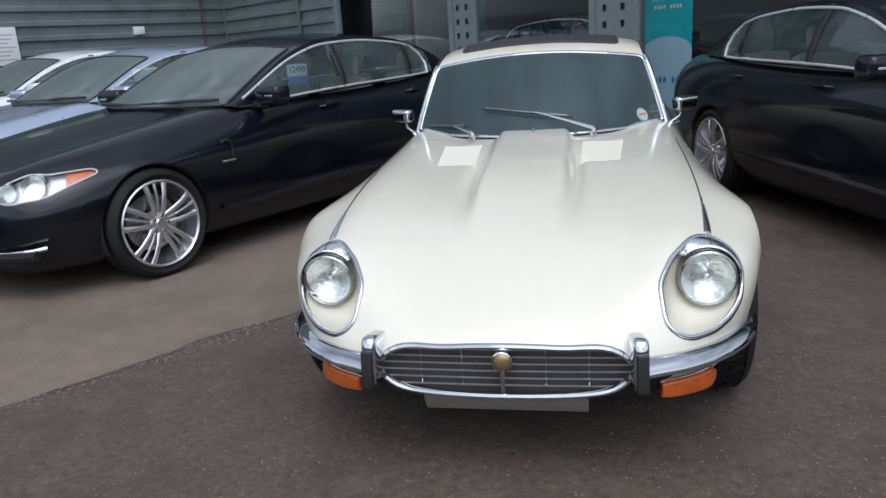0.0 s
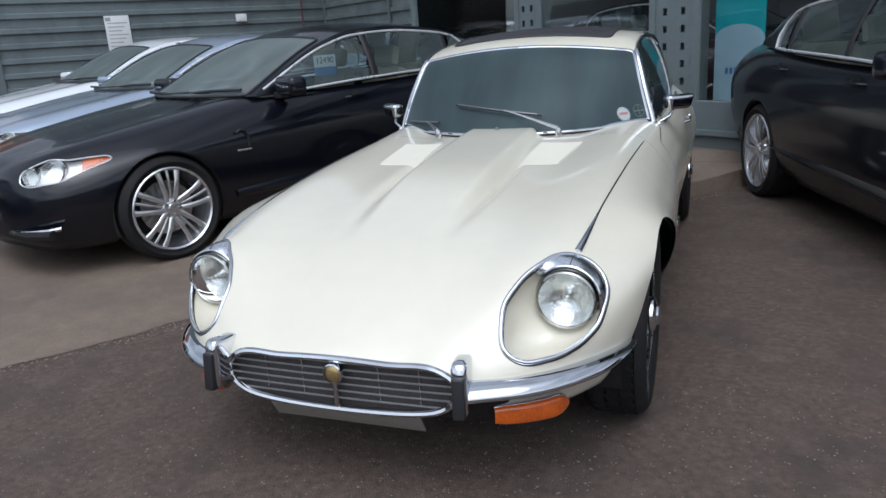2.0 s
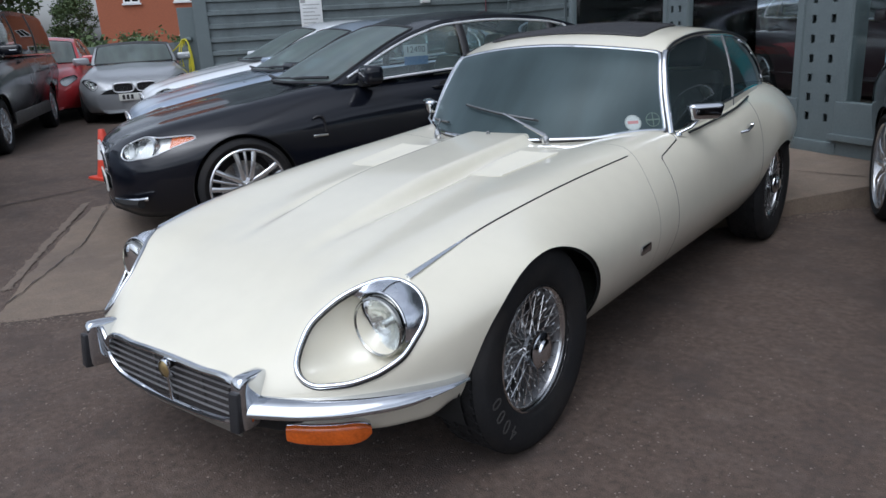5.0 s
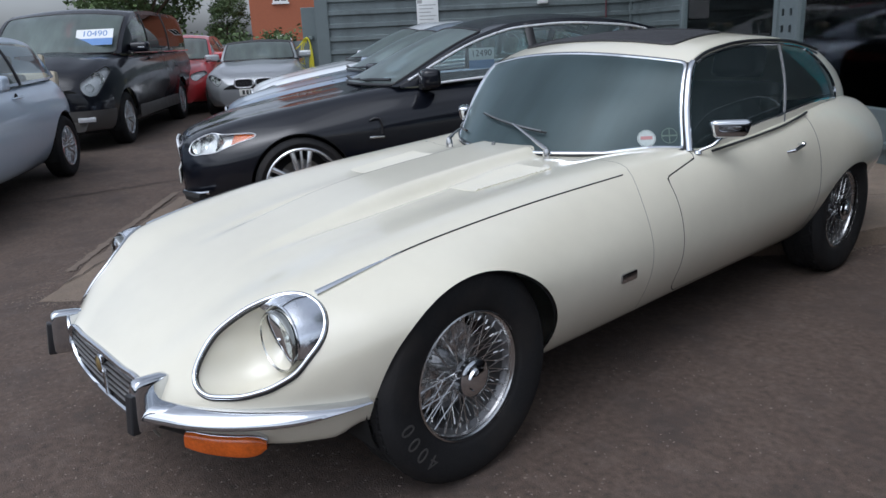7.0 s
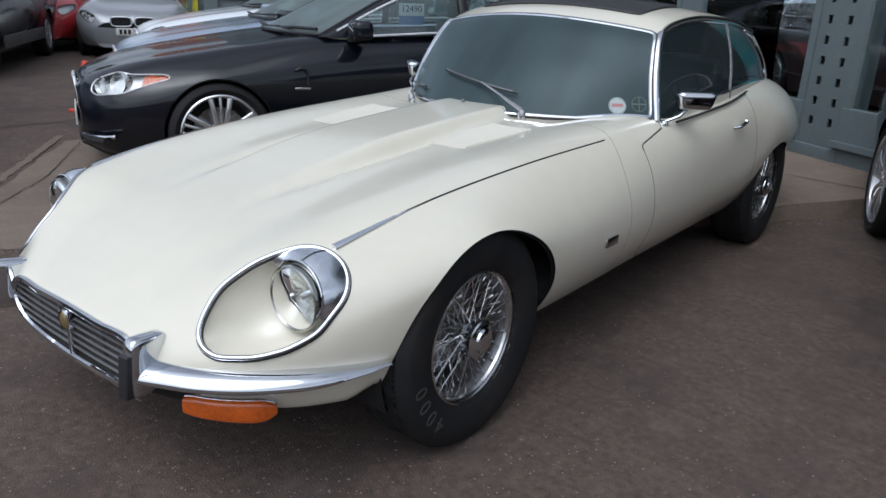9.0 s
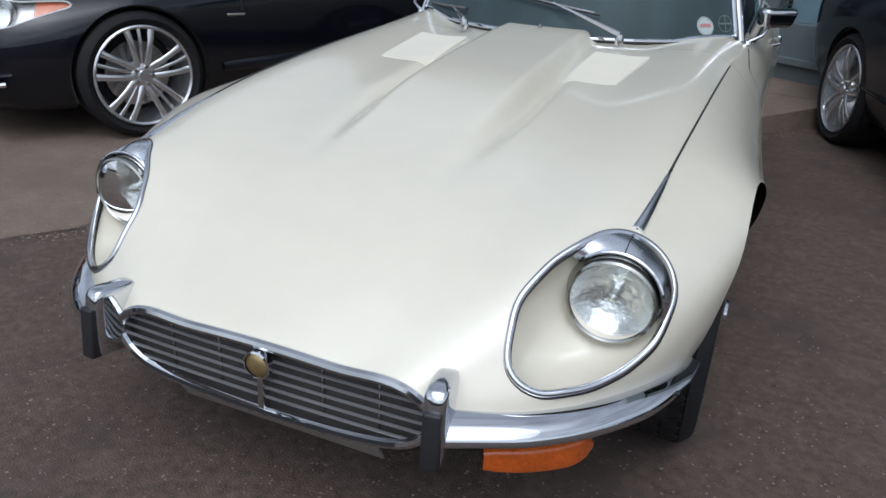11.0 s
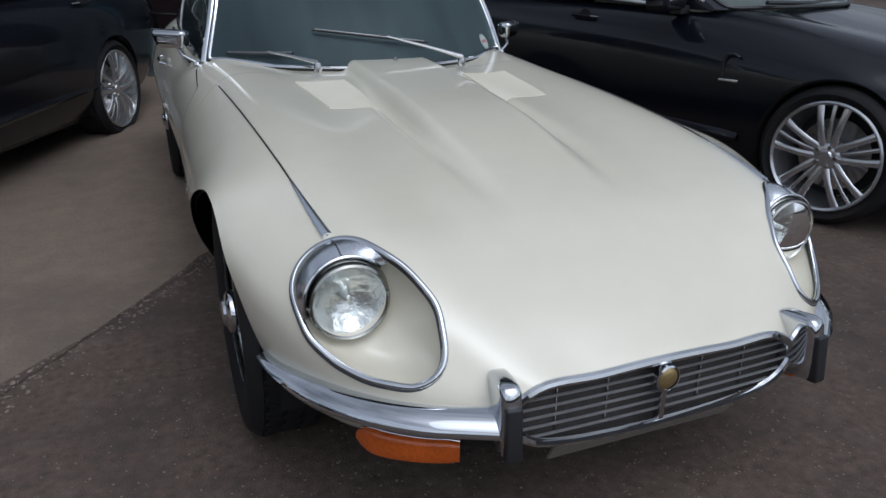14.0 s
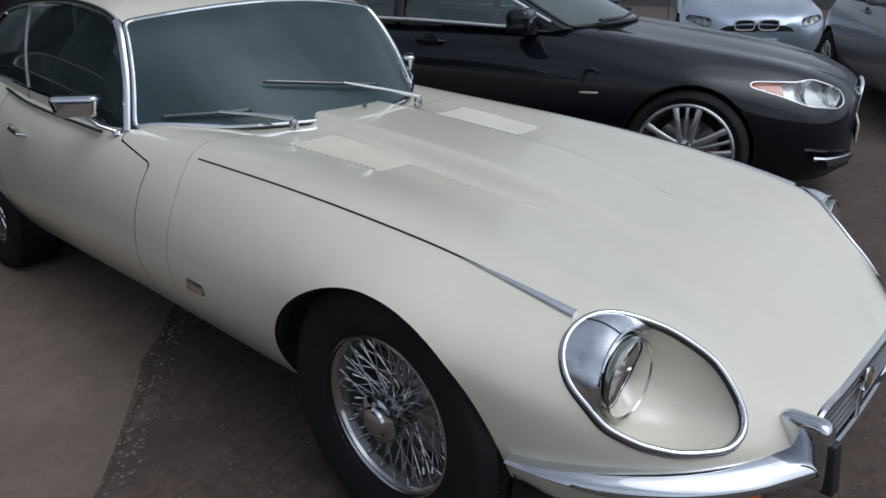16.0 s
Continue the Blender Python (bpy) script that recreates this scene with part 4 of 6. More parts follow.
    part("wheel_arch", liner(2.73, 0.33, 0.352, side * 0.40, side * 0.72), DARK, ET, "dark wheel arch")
    part("side_badge", box(side * .820 - .007, side * .820 + .008, .678, .768, .456, .492, .007), WORN, ET, "small chrome side badge")

# grille
sec = EB.section(-0.80)
ring = [EB.place(p[0], -0.80, p[1]) for p in sec] + [EB.place(-p[0], -0.80, p[1]) for p in sec[-2:0:-1]]
part("grille_surround", tube(even(ring, 0.02, True), 0.010, 8, True), CHROME, ET, "chrome grille surround")
back = [(v[0] * 0.99, v[1] + 0.03, v[2]) for v in ring]
part("grille_mesh", (ring + back, [tuple(range(len(ring), 2 * len(ring)))] + [(i, (i + 1) % len(ring), len(ring) + (i + 1) % len(ring), len(ring) + i) for i in range(len(ring))]), MESH, ET, "dark grille opening")


def mouth_half(z):
    best = 0.0
    for a, b in zip(sec, sec[1:]):
        if (a[1] - z) * (b[1] - z) <= 0 and a[1] != b[1]:
            best = max(best, a[0] + (b[0] - a[0]) * (z - a[1]) / (b[1] - a[1]))
    return best


for z in (0.334, 0.3555, 0.377, 0.3985, 0.420, 0.4415):
    w = mouth_half(z) - 0.004
    pts = [EB.place(x, -0.800, z) for x in np.linspace(-w, w, 25)]
    part("grille_bar", sweep([Vector(p) + Vector((0, 0.004, 0)) for p in pts], [(-.0030, -.0014), (.0030, -.0014), (.0034, .0010), (.0018, .0016), (-.0030, .0016)]), GRILLEBAR, ET, "slim bright grille bar")
for x in (-0.24, -0.12, 0.12, 0.24):
    part("grille_strut", box(x - .0014, x + .0014, -.775 + .02 * abs(x), -.765 + .02 * abs(x), .315, .458), WORN, ET)
part("grille_centre", box(-.007, .007, -.806, -.784, .305, .40, .003), WORN, ET, "upright centre bar")
part("badge", moved(lathe([(0.0, -0.016), (0.012, -0.015), (0.020, -0.012), (0.026, -0.008), (0.028, 0.0), (0.026, 0.012)], 28, "y"), pose(0, -0.802, 0.412)), GOLD, ET, "round brass badge in a chrome ring")
part("badge_ring", moved(lathe([(0.026, -0.012), (0.030, -0.010), (0.031, 0.0), (0.028, 0.012)], 28, "y"), pose(0, -0.802, 0.412)), CHROME, ET)
part("number_plate", moved(box(-.238, .238, -.004, .004, -.034, .034, .0035), pose(0, -.760, .261, 30, 0, 0)), DULLPLATE, ET, "blank cream number plate panel")

# bonnet louvres
for side in (1, -1):
    geos = []
    for i in range(16):
        y = 0.425 + 0.0235 * i
        x0, x1 = 0.222 + 0.012 * i / 15, 0.385 + 0.03 * i / 15
        pts = []
        for k in range(9):
            x = x0 + (x1 - x0) * k / 8
            s = EB.section(y)
            z = np.interp(x, [p[0] for p in s[:41]], [p[1] for p in s[:41]])
            pts.append(EB.place(side * x, y, z))
        geos.append(sweep(pts if side > 0 else pts[::-1], [(-.0114, -.002), (.0114, -.002), (.0114, .0004), (-.0092, .0070), (-.0114, .0050)]))
    part("bonnet_louvre", join(*geos), CREAM, ET, "cream bonnet louvre panel")


def patch(c, y0, y1, ny, t0, t1, nt, side, sgn=0, lift=0.0):
    """A piece of the upper body, in its own parameters; sgn 0 spans the whole width."""
    V, F = [], []
    for i in range(ny + 1):
        y = y0 + (y1 - y0) * i / ny
        row = [c.at(y, side, t0 + (t1 - t0) * k / nt) for k in range(nt + 1)]
        if sgn == 0:
            row = row + [(-p[0], p[1], p[2]) for p in row[-2::-1]]
        elif sgn < 0:
            row = [(-p[0], p[1], p[2]) for p in row]
        V += [(p[0], p[1], p[2] + lift) for p in row]
    w = len(V) // (ny + 1)
    for i in range(ny):
        for j in range(w - 1):
            q = (i * w + j, (i + 1) * w + j, (i + 1) * w + j + 1, i * w + j + 1)
            F.append(q if sgn >= 0 else tuple(reversed(q)))
    return V, F


def border(geo, ny, w):
    V = geo[0]
    edge = list(range(w)) + [i * w + w - 1 for i in range(1, ny + 1)] + [ny * w + k for k in range(w - 2, -1, -1)] + [i * w for i in range(ny - 1, 0, -1)]
    return [V[i] for i in edge]


# roof, screens and side glass
roof = patch(EC, 1.395, 3.5, 70, 0.0, 1.0, 18, False)
part("roof", roof, CREAM, ET, "cream roof running into a fastback tail")
ws = patch(EC, 0.935, 1.385, 24, 0.012, 1.0, 18, False)
part("windscreen", ws, COUPESCREEN, ET, "curved clear windscreen")
rim = border(ws, 24, 37)


def above_body(p):
    """A point of the screen's rim, lifted clear of the scuttle where that would cover it."""
    s = EB.section(p[1])[:45]
    return Vector((p[0], p[1], max(p[2], float(np.interp(abs(p[0]), [q[0] for q in s], [q[1] for q in s])) + 0.005)))


part("windscreen_frame", tube([above_body(p) for p in even(rim, 0.02, True)], 0.0085, 8, True), CHROME, ET, "chrome windscreen frame")
part("windscreen_seal", tube([p * 1.0 + Vector((0, 0.006, -0.004)) for p in even(rim, 0.02, True)], 0.014, 6, True), TRIM, ET, "black rubber screen seal")
for sgn in (1, -1):
    post = [Vector((sgn * (p[0] + 0.009), p[1] + 0.012, p[2] - 0.004)) for p in [EC.at(y, False, 0.0) for y in np.linspace(0.935, 1.40, 20)]]
    part("pillar", tube(post, 0.0175, 10, flat=0.8), CHROME, ET, "chrome windscreen pillar")
    part("roof_rail", patch(EC, 1.40, 3.5, 70, 0.93, 1.0, 2, True, sgn), CREAM, ET)
    window_end = lambda z: 2.85 - 0.3 * max(0, z - 0.93) - 5 * max(0, z - 0.95) ** 2 - 1.0 * max(0, 0.94 - z)
    quarter, _ = clip(patch(EC, 2.0, 3.5, 70, 0.0, 0.935, 14, True, sgn), lambda v: v.y - window_end(v.z) - 0.005)
    part("rear_quarter", quarter, CREAM, ET, "cream rear quarter panel")
    g1 = patch(EC, 1.0, 2.25, 60, 0.03, 0.94, 12, True, sgn)
    part("door_glass", g1, TINTED, ET, "clear door window")
    g2, ch = clip(patch(EC, 2.25, 3.2, 40, 0.03, 0.925, 12, True, sgn), lambda v: window_end(v.z) - v.y)
    part("quarter_glass", g2, TINTED, ET, "clear rear quarter window")
    belt = patch(EC, 1.36, 2.62, 50, -0.02, 0.10, 3, True, sgn)
    part("belt_panel", ([(v[0] + sgn * 0.004, v[1], v[2]) for v in belt[0]], belt[1]), CREAM, ET, "cream belt under the side glass")
    top = [EC.at(y, True, 0.94) for y in np.linspace(1.39, 2.71, 60)]
    low = [EC.at(y, True, 0.105) for y in np.linspace(1.24, 2.80, 60)]
    if sgn < 0:
        top, low = [(-p[0], p[1], p[2]) for p in top], [(-p[0], p[1], p[2]) for p in low]
    part("window_trim", tube(top, 0.007, 6), CHROME, ET, "chrome window surround")
    part("window_trim", tube(low, 0.008, 6), CHROME, ET, "chrome belt trim")
    part("window_seal", tube([Vector(p) + Vector((0, 0, 0.018)) for p in top], 0.007, 6), TRIM, ET, "dark gutter line")
    div = [EC.at(2.11 + 0.17 * t, True, t) for t in np.linspace(0.0, 0.95, 12)]
    part("window_divider", tube([(sgn * p[0], p[1], p[2]) for p in div], 0.0075, 8), BARREL, ET, "slim chrome window divider")
    end = [p for chain, _ in ch for p in chain]
    if len(end) > 2:
        part("window_trim", tube(even(end, 0.02), 0.008, 6), CHROME, ET, "chrome window surround")
    part("belt_strip", tube([(sgn * (EB.c["xs"](y) + 0.022), y, EB.c["zs"](y) - 0.002) for y in np.linspace(1.45, 2.32, 20)], 0.0065, 6, flat=0.8), TRIM, ET, "black waist strip with chrome edge")
sr = patch(EC, 1.55, 2.00, 20, 0.22, 1.0, 10, False, 0, 0.004)
part("sunroof", sr, VINYL, ET, "black fabric folding sunroof")
part("sunroof_edge", tube(even(border(sr, 20, 21), 0.03, True), 0.006, 6, True), VINYL, ET)


def on_screen(x, y, lift=0.012):
    xe = EC.corner(y)[0]
    p = Vector(EC.at(y, False, max(0.0, 1 - abs(x) / xe)))
    return Vector((x, p.y, p.z)) + Vector((0, -0.75, 0.65)) * lift


for x0, y0, x1, ya, yb in ((0.285, 0.90, -0.27, 1.0, 1.075), (-0.300, 0.90, -0.585, 0.985, 0.975)):
    wip = new("wiper")
    wip.parent = ET
    wip["label"] = "chrome wiper arm with a black blade"
    foot = Vector((x0, 0.915, 0.836))
    mid = on_screen(x0 + (x1 - x0) * 0.5, ya + (yb - ya) * 0.5, 0.026)
    part("wiper_arm", tube([foot, foot + Vector((0, -.004, .018)), foot.lerp(mid, 0.5) + Vector((0, -.008, .012)), mid], [.012, .010, .006, .005], 8), WORN, wip, "chrome wiper arm")
    part("wiper_blade", tube([on_screen(x0 + (x1 - x0) * t, ya + (yb - ya) * t, 0.016) for t in np.linspace(0.18, 1.0, 14)], 0.0042, 6, flat=1.2), TRIM, wip, "black wiper blade")
    part("blade_spine", tube([on_screen(x0 + (x1 - x0) * t, ya + (yb - ya) * t, 0.022) for t in np.linspace(0.22, 0.98, 14)], 0.0040, 6), BARREL, wip, "chrome blade spine")
    part("wiper_foot", moved(lathe([(0, .02), (.012, .018), (.016, 0), (.016, -.02)], 16, "z"), Matrix.Translation(foot)), WORN, wip)
part("washer_jet", moved(lathe([(0, .014), (.008, .012), (.009, 0)], 12, "z"), pose(0.0, 0.90, 0.852)), WORN, ET)

# screen stickers
STICKER = mat("faded_sticker", (0.42, 0.47, 0.46), 0.5, vary=0.2, scale=60)
REDPRINT = mat("faded_red_print", (0.42, 0.20, 0.20), 0.5)
GREENPRINT = mat("faded_green_print", (0.12, 0.17, 0.14), 0.5, vary=0.2, scale=60)
for x, y, white in ((0.537, 1.0, True), (0.600, 1.012, False)):
    st = new("sticker")
    st.parent = ET
    st["label"] = "round white and red screen sticker" if white else "faded green ring sticker with a cross"
    c = on_screen(x, y, 0.002)
    a, b = on_screen(x + 0.02, y, 0.002) - c, on_screen(x, y + 0.04, 0.002) - c
    n = a.cross(b).normalized()
    st.matrix_basis = Matrix.Translation(c) @ n.to_track_quat("Z", "Y").to_matrix().to_4x4()
    if white:
        part("sticker_disc", lathe([(0.0, 0.0), (0.037, 0.0)], 32, "z"), STICKER, st)
        part("sticker_mark", moved(box(-.024, .024, -.007, .007, .001, .0016), pose(0, 0.002, 0)), REDPRINT, st)
        part("sticker_rim", lathe([(0.033, 0.0012), (0.0345, 0.0012)], 32, "z"), GREENPRINT, st)
    else:
        part("sticker_ring", lathe([(0.029, 0.001), (0.0325, 0.001)], 32, "z"), GREENPRINT, st)
        part("sticker_mark", box(-.029, .029, -.003, .003, .001, .0016), GREENPRINT, st)
        part("sticker_mark", box(-.002, .002, -.029, .029, .0018, .0022), GREENPRINT, st)

# cabin
part("cabin_floor", box(-.62, .62, 1.0, 3.0, .24, .30), LEATHER, ET)
part("dashboard", box(-.60, .60, 1.14, 1.36, .62, .80, .04, 3), LEATHER, ET, "black dashboard")
part("rear_shelf", box(-.60, .60, 2.45, 3.0, .62, .70, .03), LEATHER, ET)
for side in (1, -1):
    seat = new("seat")
    seat.parent, seat.matrix_basis = ET, pose(side * 0.33, 1.95, 0.30)
    seat["label"] = "dark leather bucket seat"
    part("seat_cushion", box(-.24, .24, -.25, .25, 0.0, .20, .05, 3), LEATHER, seat)
    part("seat_back", moved(box(-.24, .24, -.06, .07, 0.0, .58, .05, 3), pose(0, .24, .16, -16, 0, 0)), LEATHER, seat)
    part("headrest", moved(box(-.13, .13, -.04, .05, 0, .16, .04, 3), pose(0, .40, .74, -16, 0, 0)), LEATHER, seat)
wheel_at = pose(-0.34, 1.48, 0.765, -66, 0, 0)
sw = new("steering_wheel")
sw.parent, sw.matrix_basis = ET, wheel_at
sw["label"] = "thin wood-rimmed steering wheel"
part("wheel_rim", lathe([(0.158 + 0.010 * math.cos(a), 0.010 * math.sin(a)) for a in np.linspace(0, 2 * math.pi, 11)], 48, "z"), WOOD, sw, "varnished wooden rim")
part("wheel_spokes", join(*[tube([(0, 0, -.03), (.155 * math.cos(a), .155 * math.sin(a), 0)], .010, 6, flat=0.4) for a in (0.0, math.pi, -math.pi / 2)]), WORN, sw)
part("wheel_boss", lathe([(0, -.01), (.03, -.012), (.035, -.04), (.02, -.2)], 20, "z"), TRIM, sw)


# ---------------------------------------------------------------- other vehicles
def vehicle(name, m, label, category, colour, body, cabin, wb, tyre, doors, lamp, screens, cut, group="", glazing=None, pillars=(), rimmed=True, tail=None,
            grille=None, plate=None, mirror=None, handles=(), wheel_kw=None, arch_r=None, edge=0.88, lean=0.42, roof_mat=None, interior=True, x_out=0.80):
    """A closed car from its curves. screens: y where windscreen and rear screen meet the roof; cut: front and rear of the opening under the cabin."""
    car = thing(name, m, label, category, group)
    R, track = tyre["R"], tyre["track"]
    L = Loft(body["y0"], body["y1"], 96, (8, 8, 10, 9, 4), 0.45, **{k: v for k, v in body.items() if k not in ("y0", "y1")})
    C = Cabin(cabin["y0"], cabin["y1"], 80, 10, 12, lean, edge, **{k: v for k, v in cabin.items() if k not in ("y0", "y1")})
    ar = arch_r or R + 0.045
    g = L.mesh((True, True))
    g, _ = arch(g, 0, R + 0.01, ar, track - 0.35)
    g, _ = arch(g, wb, R + 0.01, ar, track - 0.35)
    g, _ = clip(g, lambda v: max(abs(v.x) - (C.c["xb"](v.y) - 0.04), cut[0] + C.c["bow"](cabin["y0"]) * (v.x / 0.8) ** 2 - v.y, v.y - cut[1], 0.66 - v.z))
    # inset body copy, later coloured near-black as the shade behind the gaps
    inner = ([(v[0] * 0.978, v[1], v[2] - 0.012) for v in g[0]], g[1])
    for y in doors:
        g, _ = clip(g, lambda v, y=y: max(abs(v.y - y - 0.05 * math.sin((v.z - 0.3) * 3)) - 0.0028, 0.62 - abs(v.x), 0.27 - v.z))
    lens = None
    if lamp:
        n = Vector(lamp["n"]).normalized()
        a0, b0 = Vector(lamp["a"]), Vector(lamp["b"])
        e1 = b0 - a0
        e1 = (e1 - n * e1.dot(n)).normalized()
        e2 = n.cross(e1)

        def sdf(v):
            if v.y > lamp.get("y_max", -0.2):
                return 0.3
            u = Vector((abs(v.x), v.y, v.z)) - a0
            q = (u.dot(e1), u.dot(e2))
            if "discs" in lamp:
                return min(capsule(q, *((a, ra, b, rb) if ra > rb else (b, rb, a, ra))) for (a, ra), (b, rb) in lamp["discs"])
            return capsule(q, (0, 0), lamp["ra"], ((b0 - a0).dot(e1), (b0 - a0).dot(e2)), lamp["rb"])

        lens, _ = clip(g, lambda v: -sdf(v))
        inner, _ = clip(inner, lambda v: sdf(v) - 0.02)
        g, rims = clip(g, sdf)
        for side in (1, -1):
            one, _ = clip(lens, lambda v: v.x * side)
            hl = part("headlamp", ([tuple(Vector(v) - Vector((n.x * side, n.y, n.z)) * 0.045) for v in one[0]], one[1]), CLUSTER, car, "clear headlamp cluster")
            part("lens", one, LAMPGLASS, hl)
            for k, (f, r) in enumerate(lamp["eyes"]):
                c = a0.lerp(b0, f)
                c = Vector((c.x * side, c.y, c.z)) - Vector((n.x * side, n.y, n.z)) * 0.012
                part("lamp_bowl", moved(lathe([(0.0, 0.05), (r * 0.5, 0.04), (r * 0.9, 0.0), (r, -0.006), (r * 1.06, 0.002), (r * 1.05, 0.05)], 28, "y"), Matrix.Translation(c) @ Vector((-n.x * side, -n.y, -n.z * 0.3)).to_track_quat("Y", "Z").to_matrix().to_4x4()), REFLECT, hl, "round chrome lamp bowl")
            if lamp.get("amber"):
                am, _ = clip(one, lambda v: (Vector((abs(v.x), v.y, v.z)) - a0).dot(e1) - (b0 - a0).dot(e1) * lamp["amber"])
                part("side_marker", ([tuple(Vector(v) - Vector((n.x * side, n.y, n.z)) * 0.018) for v in am[0]], am[1]), AMBER, hl, "amber side marker")
            for ch, closed in rims:
                if ch[0][0] * side > 0:
                    part("lamp_edge", tube(even(ch, 0.015, closed), 0.0044, 6, closed), BRIGHT if lamp.get("chrome", True) else TRIM, hl)
    part("inner_panel", inner, DARK, car)
    part("body_shell", g, colour, car, sharp=50)
    y0, y1 = screens
    part("roof", patch(C, y0, y1, 36, 0.0, 1.0, 12, False), roof_mat or colour, car)
    ws = patch(C, cabin["y0"] + 0.02, y0 - 0.008, 20, 0.07, 1.0, 12, False)
    part("windscreen", ws, SCREEN, car, "clear windscreen")
    part("screen_seal", tube(even(border(ws, 20, 25), 0.04, True), 0.012, 6, True), TRIM, car)
    rs = patch(C, y1 + 0.008, cabin["y1"] - 0.03, 20, 0.07, 1.0, 12, False)
    part("rear_window", rs, TINTED, car, "tinted rear window")
    for sgn in (1, -1):
        part("pillar", patch(C, cabin["y0"], y0, 20, 0, 0.08, 2, False, sgn), colour, car)
        part("pillar", patch(C, y1, cabin["y1"], 20, 0, 0.08, 2, False, sgn), colour, car)
        part("side_frame", patch(C, cabin["y0"], cabin["y1"], 80, 0.90, 1.0, 2, True, sgn), colour, car)
        part("side_frame", patch(C, cabin["y0"], cabin["y1"], 80, 0.0, 0.06, 1, True, sgn), colour, car)
        gl = patch(C, cabin["y0"] + 0.02, cabin["y1"] - 0.02, 90, 0.06, 0.90, 9, True, sgn)
        ga, gb = glazing[0], glazing[1]
        fn = lambda v: min(v.y - ga, gb - v.y - 0.5 * max(0, v.z - (C.c["zb"](v.y) + 0.14)))
        for nm, test in (("mirror_sail", lambda v: ga - v.y), ("quarter_panel", lambda v: v.y - 0.5 * (ga + gb))):
            solid, _ = clip(gl, lambda v: min(-fn(v), test(v)))
            if solid[1]:
                part(nm, solid, colour, car)
        gl, _ = clip(gl, fn)
        cuts = [ga] + [p for p in pillars] + [gb]
        for a, b in zip(cuts, cuts[1:]):
            pane, rimc = clip(gl, lambda v: min(v.y - a - (0.03 if a != ga else 0), b - v.y - (0.03 if b != gb else 0)))
            if pane[1]:
                part("side_window", pane, glazing[2] if len(glazing) > 2 and a > ga else SALOONGLASS, car, "tinted side window")
        for p in pillars:
            part("pillar", tube([Vector((sgn * q[0], q[1], q[2])) for q in [C.at(p, True, t) for t in np.linspace(0.0, 0.95, 10)]], 0.034, 6, flat=0.3, up=(1, 0, 0)), TRIM, car, "gloss black door pillar")
        if rimmed:
            k0, k1 = ga - 0.12, gb - 0.02
            top = [C.at(y, True, 0.90) for y in np.linspace(k0 - 0.25, k1 - 0.16, 60)]
            low = [C.at(y, True, 0.055) for y in np.linspace(k0 - 0.12, k1, 60)]
            tail_arc = [Vector(top[-1]), Vector(C.at(k1 - 0.05, True, 0.72)), Vector(C.at(k1 + 0.005, True, 0.4)), Vector(low[-1])]
            loop = [Vector(p) for p in top] + tail_arc[1:3] + [Vector(p) for p in low[::-1]]
            part("window_trim", tube([Vector((sgn * (p.x + 0.007), p.y, p.z)) for p in loop], 0.0095, 8), BRIGHT, car, "chrome window surround")
        part("wheel_arch", liner(0, R + 0.01, ar + 0.004, sgn * (track - 0.42), sgn * (track + 0.075)), DARK, car, "dark wheel arch")
        part("wheel_arch", liner(wb, R + 0.01, ar + 0.004, sgn * (track - 0.42), sgn * (track + 0.075)), DARK, car, "dark wheel arch")
        for y in handles:
            zb = C.c["zb"](y) - 0.10
            s = L.section(y)
            xh = np.interp(-zb, [-p[1] for p in s[16:30]], [p[0] for p in s[16:30]])
            h = part("door_handle", join(tube([(sgn * (xh - .005), y - .10, zb), (sgn * (xh + .028), y - .075, zb + .004), (sgn * (xh + .030), y + .07, zb + .008), (sgn * (xh - .005), y + .10, zb + .01)], [.010, .013, .013, .010], 8, flat=0.8)), colour, car, "body-coloured door handle")
            # flat near-black disc paints the shade of the hollow behind the handle
            part("handle_cup", moved(lathe([(0, .004), (.035, .003), (.045, 0)], 20), pose(sgn * (xh - .001), y, zb)), DARK, h)
        if mirror:
            mx, my, mz = mirror
            mm = new("wing_mirror")
            mm.parent, mm.matrix_basis = car, pose(sgn * mx, my, mz)
            mm["label"] = "rounded wing mirror"
            part("mirror_shell", moved(box(-.135, .135, -.075, .06, -.066, .066, .048, 4), pose(sgn * .115, 0, .03, 0, 0, -sgn * 8)), colour, mm)
            part("mirror_foot", box(-.06 if sgn > 0 else -.03, .03 if sgn > 0 else .06, -.05, .03, -.055, -.01, .012), TRIM, mm)
            part("mirror_glass", moved(box(-.095, .095, .0605, .064, -.048, .048), pose(sgn * .10, 0, .03, 0, 0, -sgn * 8)), CHROME, mm)
            part("mirror_repeater", moved(box(.02 if sgn > 0 else -.11, .11 if sgn > 0 else -.02, -.074, -.05, -.012, .002, .004), pose(sgn * .10, 0, .03, 0, 0, -sgn * 8)), CHROME, mm)
    w = alloy_wheel(car, R, tyre["rim"], tyre["w"], **(wheel_kw or {}))
    w.matrix_basis = pose(track, 0, R)
    copy_part(w, pose(track, wb, R))
    copy_part(w, pose(-track, 0, R, 0, 0, 180))
    copy_part(w, pose(-track, wb, R, 0, 0, 180))
